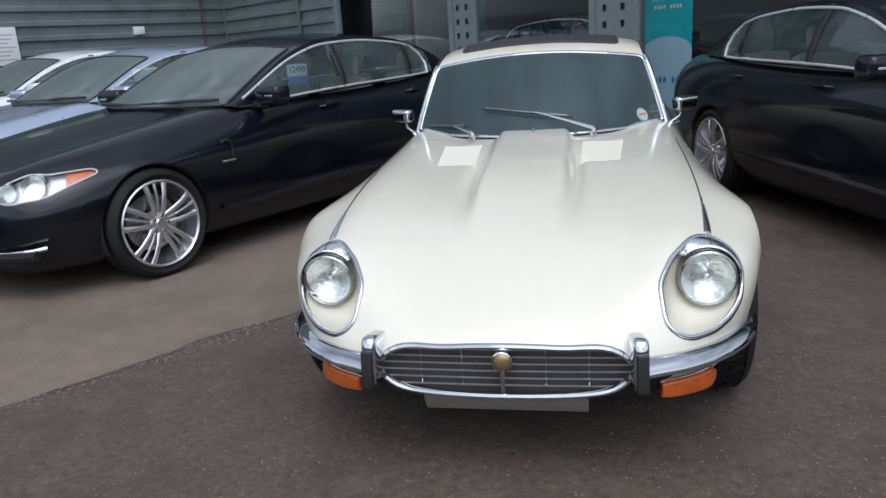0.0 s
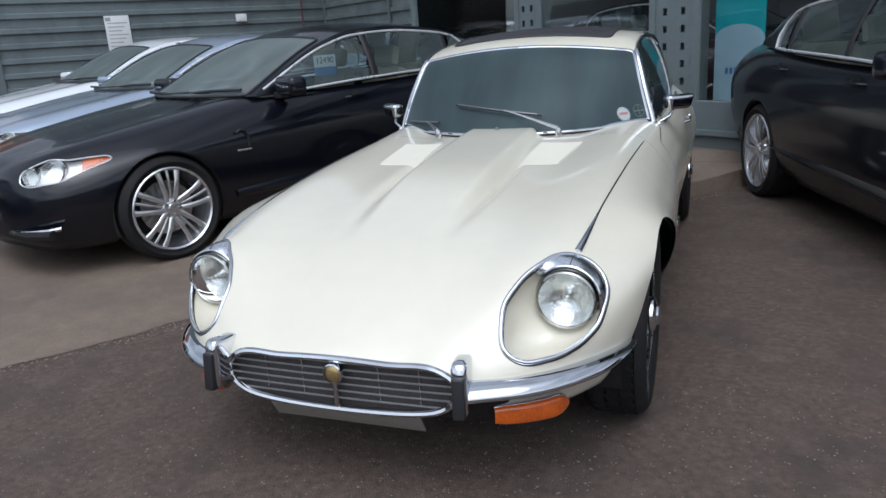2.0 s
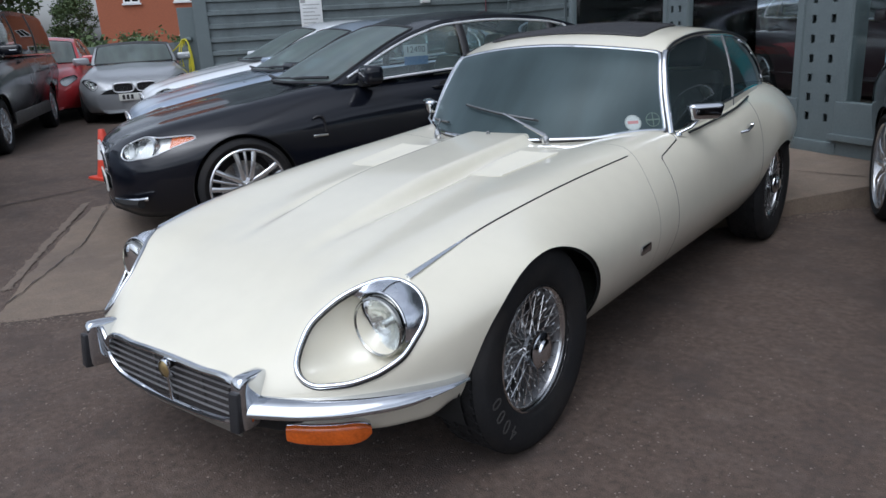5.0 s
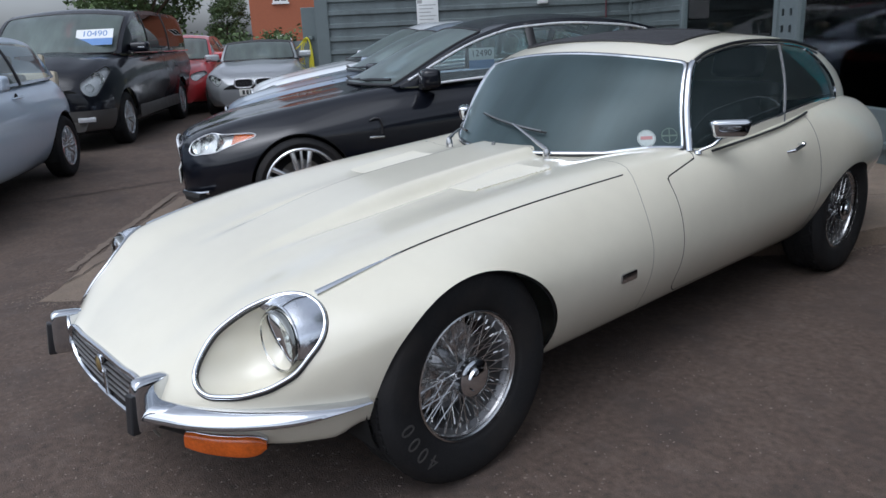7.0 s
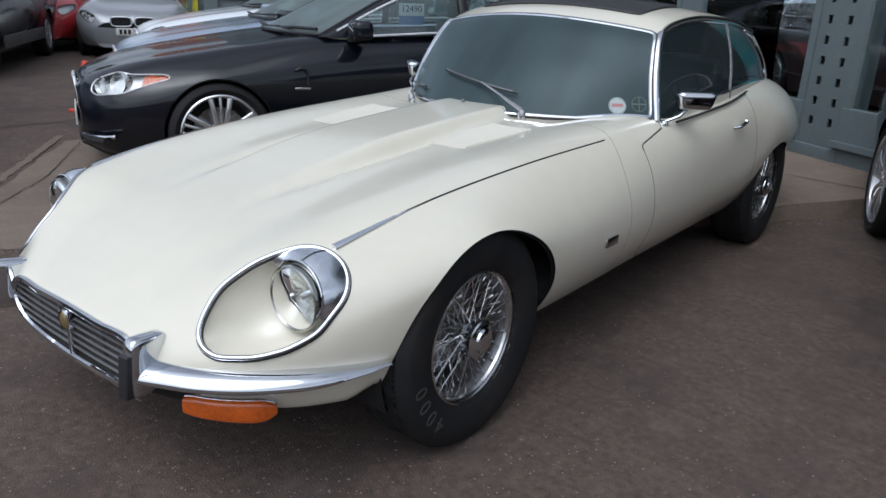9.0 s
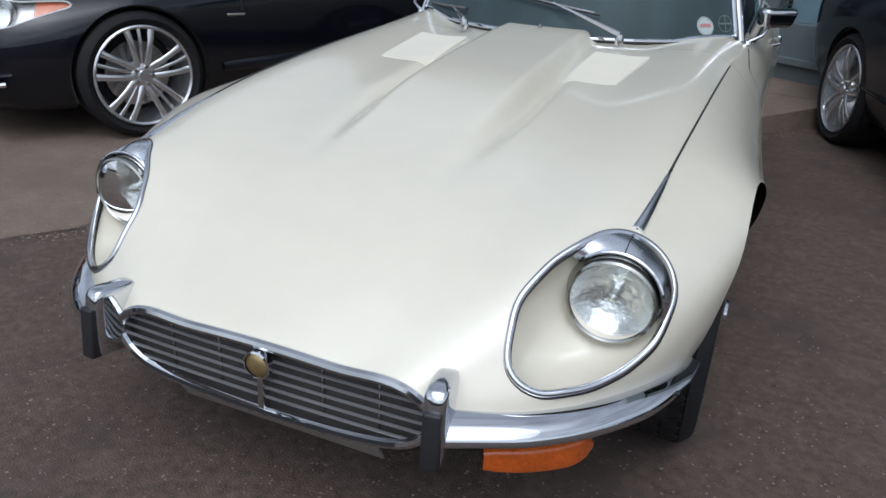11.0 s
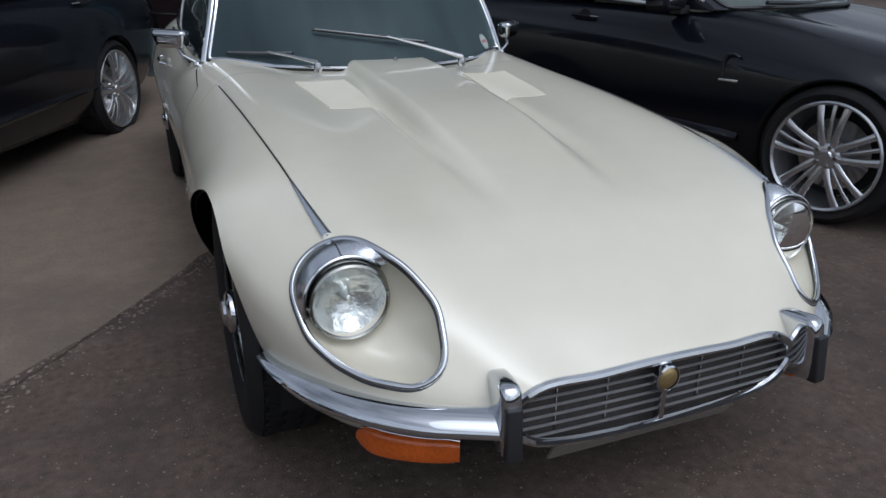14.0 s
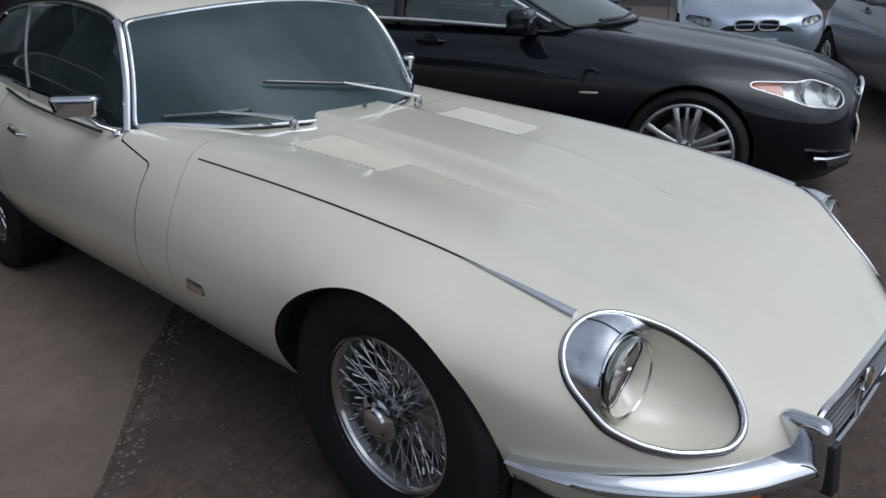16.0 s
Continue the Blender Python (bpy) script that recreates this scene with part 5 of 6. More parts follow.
    if interior:
        part("cabin_floor", box(-.68, .68, cut[0] + .1, cut[1] - .2, .25, .36), LEATHER, car)
        part("dashboard", box(-.68, .68, cut[0] + .22, cut[0] + .62, .70, cabin["zb"][0][1] - 0.02, .05, 3), TAN, car, "tan dashboard")
        zs, ys = cabin["zb"][0][1] - 0.98, (cut[0] + 1.35, cut[0] + 2.25)
        for y in ys:
            for sx in (-.37, .37):
                st = new("seat")
                st.parent, st.matrix_basis = car, pose(sx, y, .36 + zs)
                st["label"] = "beige leather seat"
                part("seat_cushion", box(-.25, .25, -.26, .26, -zs if zs > 0 else 0, .18, .05, 2), BEIGE, st)
                part("seat_back", moved(box(-.25, .25, -.06, .07, 0, .60, .05, 2), pose(0, .24, .14, -14, 0, 0)), BEIGE, st)
                part("headrest", moved(box(-.13, .13, -.04, .05, 0, .17, .04, 2), pose(0, .39, .74, -14, 0, 0)), BEIGE, st)
        sw = new("steering_wheel")
        sw.parent, sw.matrix_basis = car, pose(-.37, cut[0] + .78, cabin["zb"][0][1] - .07, -66, 0, 0)
        part("wheel_rim", lathe([(0.18 + 0.014 * math.cos(a), 0.014 * math.sin(a)) for a in np.linspace(0, 2 * math.pi, 9)], 32, "z"), TRIM, sw)
        part("wheel_boss", lathe([(0, 0), (.06, -.01), (.06, -.06), (0.03, -.2)], 16, "z"), TRIM, sw)
    if grille:
        kind, cx, cz, hx, hz, yy = grille
        gr = new("grille")
        gr.parent = car
        gr["label"] = "chrome-framed front grille"
        for c in ((0,) if kind == "single" else (-cx, cx)):
            pts = []
            for k in range(40):
                a = 2 * math.pi * k / 40
                ca, sa = math.cos(a), math.sin(a)
                x, z = c + hx * math.copysign(abs(ca) ** 0.5, ca), cz + hz * math.copysign(abs(sa) ** 0.55, sa)
                pts.append((x, yy + 0.10 * x * x - 0.1 * (cz - z) * -1, z))
            part("grille_frame", tube(pts, 0.011, 8, True), BRIGHT, gr, "chrome grille frame")
            part("grille_back", ([(p[0], p[1] + 0.012, p[2]) for p in pts], [tuple(range(40))]), DARK, gr)
            wires = []
            for k in range(-6, 7):
                x = c + hx * k / 7
                hh = hz * 0.96 * (1 - abs(k / 7) ** 4) ** 0.5
                wires.append(tube([(x, yy + 0.10 * x * x + 0.008 - 0.1 * hh, cz - hh), (x, yy + 0.10 * x * x + 0.008 + 0.1 * hh, cz + hh)], 0.0055, 5))
            if kind == "single":
                for k in range(-4, 5):
                    z = cz + hz * k / 5
                    wires.append(tube([(x, yy + 0.10 * x * x + 0.006 + 0.1 * (z - cz), z) for x in np.linspace(c - hx * .94, c + hx * .94, 9)], 0.0055, 5))
                part("grille_badge", moved(lathe([(0, -.02), (.028, -.014), (.034, 0)], 24, "y"), pose(0, yy, cz + hz * 0.35)), CHROME, gr)
            part("grille_mesh", join(*wires), BRIGHT if kind == "single" else TRIM, gr)
    if plate:
        py, pz = plate
        pl = new("number_plate")
        pl.parent, pl.matrix_basis = car, pose(0, py, pz)
        pl["label"] = "white number plate with plain dark bars"
        part("plate_board", box(-.26, .26, -.006, .006, -.056, .056, .004), PLATE, pl)
        for i in (0, 1, 2, 4, 5, 6):
            part("plate_bar", box(-.21 + .063 * i, -.17 + .063 * i, -.0085, -.0065, -.035, .035), INK, pl)
    if tail:
        y_min, z_mid, h, x_min = tail
        lit, _ = clip(g, lambda v: min(v.y - y_min, h / 2 - abs(v.z - z_mid), abs(v.x) - x_min))
        for sgn in (1, -1):
            one, _ = clip(lit, lambda v: v.x * sgn)
            part("tail_lamp", ([(v[0] * 1.004, v[1] + 0.006, v[2]) for v in one[0]], one[1]), REDLENS, car, "red tail lamp")
    return car


XF_BODY = dict(y0=-.86, y1=4.03,
               zc=[(-.86, .61), (-.82, .68), (-.6, .775), (-.2, .86), (.3, .935), (.62, .98), (1.2, 1.0), (3.3, 1.06), (3.7, 1.10), (3.95, 1.09), (4.03, 1.0)],
               xs=[(-.86, .42), (-.78, .56), (-.6, .67), (-.2, .75), (.5, .80), (1.5, .83), (3.0, .82), (3.8, .70), (4.03, .62)],
               zs=[(-.86, .57), (-.78, .645), (-.6, .72), (-.2, .80), (.3, .875), (.8, .93), (2.0, .97), (3.0, 1.02), (3.7, 1.03), (4.03, .93)],
               xm=[(-.86, .50), (-.79, .68), (-.64, .81), (-.35, .895), (0, .925), (1.0, .93), (3.0, .935), (3.5, .91), (3.9, .82), (4.03, .72)],
               zm=[(-.86, .45), (-.4, .55), (0, .66), (1.0, .68), (3.0, .75), (4.03, .75)],
               xb=[(-.86, .42), (-.7, .66), (-.4, .78), (.5, .83), (2.5, .83), (3.6, .77), (4.03, .60)],
               zb=[(-.86, .25), (-.7, .20), (0, .19), (2.5, .19), (3.4, .24), (4.03, .34)],
               bow=[(-.86, .11), (0, .03), (.5, 0), (3.3, 0), (4.03, -.12)])
XF_CABIN = dict(y0=.50, y1=3.55,
                xb=[(.5, .80), (1.2, .835), (2.5, .84), (3.55, .74)],
                zb=[(.5, .965), (1.5, .995), (2.6, 1.03), (3.55, 1.075)],
                zr=[(.50, .975), (.62, 1.03), (1.42, 1.375), (1.7, 1.44), (2.1, 1.46), (2.6, 1.42), (3.0, 1.325), (3.55, 1.10)],
                bow=[(.5, .25), (1.42, .08), (2.0, 0), (3.0, -.08), (3.55, -.15)])
XF = dict(body=XF_BODY, cabin=XF_CABIN, wb=2.909, tyre=dict(R=.337, rim=.266, w=.24, track=.805), doors=(.62, 1.78, 2.86), arch_r=.360,
          lamp=dict(n=(.55, -.75, .38), a=(.60, -.70, .640), b=(.875, -.40, .705), ra=.084, rb=.020, eyes=((-.03, .052), (.31, .070)), amber=0.69,
                    discs=((((-.012, -.014), .064), ((.128, .002), .083)), (((.165, -.014), .071), ((.425, .042), .020)))),
          screens=(1.42, 2.72), cut=(.58, 3.4), glazing=(.98, 3.03), pillars=(1.80, 2.70), grille=("single", 0, .555, .23, .10, -.848),
          plate=(-.866, .385), mirror=(.86, .95, 1.0), handles=(1.58, 2.62), tail=(3.72, .93, .13, .42))


def saloon_extras(car):
    """Bumper slats, lower intake, side vent and bright strip of the big saloons."""
    for sgn in (1, -1):
        part("bumper_blade", tube([Vector((sgn * .50, -.835, .315)), Vector((sgn * .64, -.78, .318)), Vector((sgn * .76, -.70, .328)), Vector((sgn * .80, -.645, .335))], [.008, .014, .018, .020], 8, flat=0.8), CHROME, car, "chrome bumper blade")
        part("lower_intake", tube([Vector((sgn * .46, -.835, .30)), Vector((sgn * .64, -.775, .295)), Vector((sgn * .78, -.70, .300))], [.02, .035, .03], 8), DARK, car, "dark lower intake")
        vent = join(tube([(sgn * .926, .50, .76), (sgn * .928, .53, .775), (sgn * .929, .57, .77), (sgn * .929, .585, .73), (sgn * .929, .585, .66)], .008, 6))
        part("side_vent", vent, TRIM, car, "black side vent")
        part("vent_strip", box(sgn * .930 - .006, sgn * .930 + .006, .49, .60, .630, .648, .003), CHROME, car, "bright strip with plain marks")
        V, n = [], 30
        for i in range(n + 1):
            t = i / n
            y, z = .46 + 2.2 * t, .345 + .060 * t
            k = math.sin(math.pi * min(1, 0.06 + 1.1 * t)) ** 0.5 if t < 0.5 else math.sin(math.pi * (0.5 + 0.46 * (t - 0.5) * 2)) ** 0.5
            V += [(sgn * (.914 + x * k), y, z + dz * (0.25 + 0.75 * k)) for x, dz in ((-.003, .052), (.023, .009), (.025, .0), (.016, -.014), (-.022, -.042))]
        F = [(i * 5 + j, i * 5 + j + 1, i * 5 + j + 6, i * 5 + j + 5) for i in range(n) for j in range(4)]
        part("sill_crease", (V, F if sgn > 0 else [tuple(reversed(f)) for f in F]), next(o for o in car.children if o.name.startswith("body_shell")).data.materials[0], car, "raised crease along the door bottoms")
    part("wiper", join(tube([(-.55, .60, 1.01), (-.1, .56, 1.0), (.15, .58, 1.01)], .012, 6), tube([(.05, .57, 1.0), (.45, .62, 1.02), (.68, .72, 1.02)], .012, 6)), TRIM, car, "black wipers at rest")


def price_card(car, x, y, z, rx, rz, w, h, band, label):
    c = new("price_card")
    c.parent, c.matrix_basis = car, pose(x, y, z, rx, 0, rz)
    c["label"] = label
    part("card", box(-w / 2, w / 2, -.001, .001, -h / 2, h / 2), PAPER, c)
    part("card_print", box(-w / 2, w / 2, -.003, -.0012, -h / 2, -h / 2 + h * 0.42), band, c)
    return c


CARS = "cars for sale"
XF1_M = pose(-3.12, 1.70, 0.0, 0, 0, -25.5)
xf1 = vehicle("saloon_car", XF1_M, "gloss black saloon with silver alloy wheels, parked on the concrete", "car", BLACK, group=CARS, **XF)
saloon_extras(xf1)
price_card(xf1, .15, 1.12, 1.12, -18, 0, .11, .29, PAPERRED, "white and red price card in the screen")
c = price_card(xf1, .735, 1.42, 1.14, 0, 90, .20, .15, PAPERBLUE, "price card with dark figures and a blue band")
words("12490", .066, INK, c, pose(0, -.002, .035), "card_number")
XF2_M = pose(2.97, 0.935, 0.0, 0, 0, 17.2)
xf2 = copy_thing(xf1, XF2_M)
tagged(xf2, "gloss black saloon with silver alloy wheels, parked on the asphalt", "car")

LEFT, BACK = Vector((.9026, -.4305, 0)), Vector((.4305, .9026, 0))


def in_row(k, back, dz=0.0):
    p = Vector((-3.12, 1.70, 0)) - LEFT * k + BACK * back
    return pose(p.x, p.y, rise(p.x, p.y) * 0.5 + dz, 0, 0, -25.5)


xf3 = vehicle("saloon_car", in_row(2.38, 0.38), "pale blue-silver saloon with a chrome window line, in the row", "car", SILVERBLUE, group=CARS, **XF)
saloon_extras(xf3)
price_card(xf3, .12, 1.04, 1.13, -40, 0, .09, .26, PAPER, "white price card in the screen")
price_card(xf3, .745, 1.32, 1.14, 0, 90, .26, .20, PAPERBLUE, "white and blue price card")
xf4 = vehicle("saloon_car", in_row(4.75, 0.75), "white saloon at the end of the row", "car", WHITE, group=CARS, **XF)
saloon_extras(xf4)

VANGREY = mat("dark_grey_bumper", (0.085, 0.08, 0.075), 0.55, vary=0.1)
VAN = dict(body=dict(y0=-.86, y1=4.25,
                     zc=[(-.86, .75), (-.8, .92), (-.5, 1.06), (0.0, 1.18), (.3, 1.22), (4.1, 1.2), (4.25, 1.1)],
                     xs=[(-.86, .60), (-.6, .75), (0, .84), (1, .88), (4.0, .88), (4.25, .8)],
                     zs=[(-.86, .72), (-.7, .86), (-.4, .98), (0, 1.06), (1, 1.12), (4.0, 1.15), (4.25, 1.08)],
                     xm=[(-.86, .66), (-.75, .80), (-.5, .90), (0, .95), (1, .96), (4.0, .955), (4.25, .88)],
                     zm=[(-.86, .5), (0, .7), (4.25, .75)], xb=[(-.86, .6), (-.5, .82), (1, .88), (4.25, .8)],
                     zb=[(-.86, .26), (0, .24), (4.25, .3)], bow=[(-.86, .14), (0, .03), (.5, 0), (4.25, 0)]),
           cabin=dict(y0=.12, y1=4.22, xb=[(.1, .84), (1, .91), (4.0, .90), (4.22, .86)], zb=[(.1, 1.14), (1, 1.16), (4.22, 1.17)],
                      zr=[(.12, 1.16), (.3, 1.31), (.98, 1.71), (1.3, 1.79), (2.2, 1.83), (3.6, 1.81), (4.05, 1.76), (4.22, 1.30)], bow=[(.1, .22), (1, .06), (2, 0), (4.22, 0)]),
           wb=3.2, tyre=dict(R=.335, rim=.215, w=.21, track=.82), doors=(.45, 1.55, 2.75),
           lamp=dict(n=(.50, -.80, .33), a=(.69, -.68, .76), b=(.86, -.36, 1.00), ra=.115, rb=.045, eyes=((.45, .072), (.02, .05)), chrome=False, y_max=-.1),
           screens=(1.0, 4.06), cut=(.2, 4.1), glazing=(.80, 4.0, PRIVACY), pillars=(1.45, 2.75), grille=("single", 0, .80, .36, .10, -.90), plate=(-.88, .50),
           mirror=(.90, .62, 1.20), handles=(1.35,), lean=.16, edge=.90, rimmed=False)
van = vehicle("passenger_van", pose(-8.5, 1.36, 0.14, 0, 0, 55), "black passenger van with tinted rear windows", "van", BLACK, group=CARS, **VAN)
for sgn in (1, -1):
    part("lower_panel", box(sgn * .95 - .012, sgn * .95 + .012, .45, 2.75, .30, .46, .01), VANGREY, van, "grey lower body panel")
    part("belt_chrome", tube([(sgn * .925, y, 1.155) for y in np.linspace(.55, 4.1, 10)], .012, 6), CHROME, van, "chrome waist strip")
    part("fog_lamp", moved(box(-.10, .10, -.02, .02, -.03, .03, .012), pose(sgn * .64, -.80, .39, 0, 0, sgn * 25)), CLUSTER, van, "clear fog lamp")
vb = VAN["body"]
low, _ = clip(Loft(vb["y0"], vb["y1"], 96, (8, 8, 10, 9, 4), 0.45, **{k: v for k, v in vb.items() if k not in ("y0", "y1")}).mesh((True, False)),
              lambda v: min(0.50 - v.z, v.z - 0.25, -0.42 - v.y))
part("bumper_panel", ([(v[0] * 1.012, v[1] - 0.012, v[2]) for v in low[0]], low[1]), VANGREY, van, "dark grey front bumper")
c = price_card(van, .50, .42, 1.38, -42, 0, .48, .28, PAPERBLUE, "price board with dark figures in the van's screen")
words("10490", .135, PAPERBLUE, c, pose(0, -.002, .06), "card_number")

HATCH = dict(body=dict(y0=-.78, y1=3.02,
                       zc=[(-.78, .62), (-.7, .75), (-.2, .90), (.35, .98), (.7, 1.0), (2.9, 1.0), (3.02, .9)],
                       xs=[(-.78, .45), (-.6, .62), (0, .70), (1, .74), (2.6, .72), (3.02, .6)],
                       zs=[(-.78, .60), (-.6, .74), (0, .87), (1, .93), (2.6, .97), (3.02, .90)],
                       xm=[(-.78, .55), (-.65, .72), (-.3, .82), (0, .84), (2.4, .845), (2.8, .80), (3.02, .66)],
                       zm=[(-.78, .45), (0, .62), (3.02, .68)], xb=[(-.78, .5), (-.4, .72), (1, .76), (3.02, .6)],
                       zb=[(-.78, .24), (0, .21), (2.4, .21), (3.02, .32)], bow=[(-.78, .14), (0, .02), (.5, 0), (2.6, 0), (3.02, -.10)]),
             cabin=dict(y0=.42, y1=2.98, xb=[(.4, .72), (1, .765), (2.4, .75), (2.98, .66)], zb=[(.4, .955), (1.5, .97), (2.98, 1.0)],
                        zr=[(.42, .965), (.6, 1.08), (1.1, 1.38), (1.5, 1.455), (2.0, 1.46), (2.5, 1.40), (2.75, 1.28), (2.98, 1.02)], bow=[(.4, .22), (1.1, .06), (2, 0), (2.98, -.1)]),
             wb=2.47, tyre=dict(R=.31, rim=.20, w=.19, track=.74), doors=(.55, 1.65),
             lamp=dict(n=(.5, -.8, .3), a=(.55, -.60, .66), b=(.72, -.36, .74), ra=.075, rb=.04, eyes=((.2, .05),), chrome=False),
             screens=(1.12, 2.52), cut=(.5, 2.8), glazing=(.85, 2.66), pillars=(1.66,), grille=("single", 0, .56, .3, .05, -.78), plate=(-.80, .42), mirror=(.76, .80, .99), handles=(1.45,),
             rimmed=False, tail=(2.80, .88, .16, .42))
polo = vehicle("hatchback", pose(-4.50, -1.22, 0.09, 0, 0, 57), "pale silver hatchback parked nose out", "car", POLO, group=CARS, **HATCH)
redcar = copy_thing(polo, pose(-11.9, 4.3, 0.14, 0, 0, 56))
for o in redcar.children_recursive:
    if o.type == "MESH" and o.data.materials[0] == POLO:
        o.data = o.data.copy()
        o.data.materials[0] = RED
tagged(redcar, "red hatchback in the far row", "car")

ROADSTER = dict(body=dict(y0=-.80, y1=3.42,
                          zc=[(-.80, .55), (-.72, .66), (-.3, .78), (.3, .87), (.75, .92), (2.6, .92), (3.2, .93), (3.42, .80)],
                          xs=[(-.80, .45), (-.6, .64), (0, .74), (1, .76), (2.6, .78), (3.42, .55)], zs=[(-.80, .54), (-.6, .66), (0, .80), (1, .86), (2.6, .91), (3.42, .80)],
                          xm=[(-.80, .58), (-.65, .76), (-.3, .87), (0, .89), (2.5, .895), (3.1, .82), (3.42, .66)], zm=[(-.80, .42), (0, .6), (3.42, .65)],
                          xb=[(-.80, .52), (-.4, .76), (1, .8), (3.42, .6)], zb=[(-.80, .2), (0, .18), (3.42, .3)], bow=[(-.80, .16), (0, .02), (.5, 0), (3.42, -.1)]),
                cabin=dict(y0=.85, y1=2.75, xb=[(.8, .72), (1.5, .76), (2.75, .70)], zb=[(.8, .905), (2.75, .94)],
                           zr=[(.85, .91), (1.45, 1.24), (1.7, 1.285), (2.1, 1.25), (2.75, .96)], bow=[(.8, .2), (1.4, .05), (2.75, -.05)]),
                wb=2.496, tyre=dict(R=.32, rim=.22, w=.22, track=.77), doors=(.9, 2.05),
                lamp=dict(n=(.5, -.8, .35), a=(.62, -.62, .60), b=(.80, -.30, .70), ra=.07, rb=.03, eyes=((.15, .05), (.5, .04)), chrome=False),
                screens=(1.46, 2.2), cut=(.95, 2.6), glazing=(1.25, 2.25), pillars=(), grille=("pair", .175, .57, .15, .07, -.815), plate=(-.825, .42), mirror=(.78, 1.25, .95), handles=(1.9,),
                rimmed=False, roof_mat=VINYL)
z4_m = pose(-9.45, 4.75, 0.14, 0, 0, 58) @ pose(0, .80, 0)
z4 = vehicle("roadster", z4_m, "silver two-seat roadster with a dark folding roof", "car", SILVER, group=CARS, **ROADSTER)
z4b = copy_thing(z4, pose(-16.0, 6.6, 0.14, 0, 0, 60))
tagged(z4b, "silver roadster further along the far row", "car")

# cars seen past the second black saloon
blue = vehicle("saloon_car", pose(8.72, 3.01, 0.0, 0, 0, -60.9), "pale blue saloon with twin kidney-shaped grilles", "car", SILVERBLUE, group=CARS,
               **{**XF, "grille": ("pair", .14, .60, .115, .062, -.862), "lamp": dict(n=(.5, -.8, .3), a=(.58, -.74, .62), b=(.82, -.42, .68), ra=.06, rb=.03, eyes=((.15, .045), (.5, .045)), chrome=False)})
greycar = vehicle("hatchback", pose(5.64, -0.45, 0.0, 0, 0, -58.5), "mid-grey hatchback parked beyond the black saloon", "car", GREY, group=CARS, **HATCH)


# ---------------------------------------------------------------- showroom building
B_M = pose(-6.65, 11.6, 0, 0, 0, -35)          # origin: inner corner; x along the front wall, y into the building


def ribbed(length, z0, z1, pitch=0.235):
    """Trapezoid-ribbed cladding in the x-z plane, facing -y, with real depth."""
    prof, z = [], z0
    while z < z1:
        prof += [(0.0, z), (0.0, z + pitch * 0.52), (-0.045, z + pitch * 0.62), (-0.045, z + pitch * 0.90), (0.0, z + pitch * 0.985)]
        z += pitch
    V, F = [], []
    for x in np.linspace(0, length, 3):
        V += [(x, y, zz) for y, zz in prof]
    n = len(prof)
    for i in range(2):
        for k in range(n - 1):
            F.append((i * n + k, (i + 1) * n + k, (i + 1) * n + k + 1, i * n + k + 1))
    V += [(0, 0.15, z0), (length, 0.15, z0), (length, 0.15, z), (0, 0.15, z)]
    b = len(V) - 4
    F.append((b + 3, b + 2, b + 1, b))
    return V, F


def bpart(name, geo, material, m=None, parent=None, label="", smooth=False):
    return part(name, geo, material, parent, label, smooth, (B_M @ m if m is not None else B_M) if parent is None else m)


tagged(bpart("wall_east", ribbed(5.3, 0.0, 5.2), CLAD), "grey-green ribbed metal cladding wall", "wall", kind="structure")
lw = bpart("wall_north", ribbed(6.0, 0.0, 5.2), CLAD, pose(0, -6.0, 0, 0, 0, 90))
tagged(lw, "grey-green ribbed metal cladding wall", "wall", kind="structure")
tagged(bpart("trim", box(-.06, .06, -.06, .06, 0, 5.2, .01), STEEL), "corner flashing of the cladding", "trim", kind="structure")
tagged(bpart("trim", box(-.35, .07, -.12, .12, 0, 5.2, .01), STEEL, pose(0, -6.05, 0)), "corner flashing of the cladding", "trim", kind="structure")
tagged(bpart("wall_end", box(-2.2, -.42, -.16, .16, 0, 1.97, .01), STEEL, pose(0, -6.30, 0)), "grey metal screen wall beside the cladding corner", "wall", kind="structure")
tagged(bpart("trim", box(-.03, .03, -.075, -.04, 0, 5.2), STEEL, pose(2.6, 0, 0)), "cladding joint strip", "trim", kind="structure")
tagged(bpart("conduit", tube([(0.07, -.55, 0.3), (0.07, -.55, 5.0)], .016, 8), REDSTRIP), "thin red pipe on the cladding", "pipe")
nb = thing("notice_board", B_M @ pose(0.05, -4.05, 1.72, 0, 0, 90), "white paper notice on the cladding", "notice")
part("board", box(-.205, .205, -.012, .0, -.30, .30, .004), PAPER, nb)
GREYINK = mat("grey_print", (0.35, 0.36, 0.36), 0.6)
for k in range(7):
    part("notice_line", box(-.16, .16 - .05 * (k % 3), -.0145, -.012, .17 - .065 * k, .185 - .065 * k), GREYINK, nb)
part("notice_head", box(-.19, -.10, -.0145, -.012, .21, .27), GREYINK, nb)
jb = thing("junction_box", B_M @ pose(0.05, -1.82, 1.90, 0, 0, 90), "small white junction box on the cladding", "box")
part("box_body", box(-.10, .10, -.07, 0, -.07, .07, .012), PAPER, jb)
part("box_lid", box(-.085, .085, -.076, -.069, -.055, .055, .003), FRAMEWHITE, jb)
tap = thing("hose", B_M @ pose(-.38, -6.24, -0.22, 0, 0, 48), "yellow garden hose hung in loops at the corner", "hose")
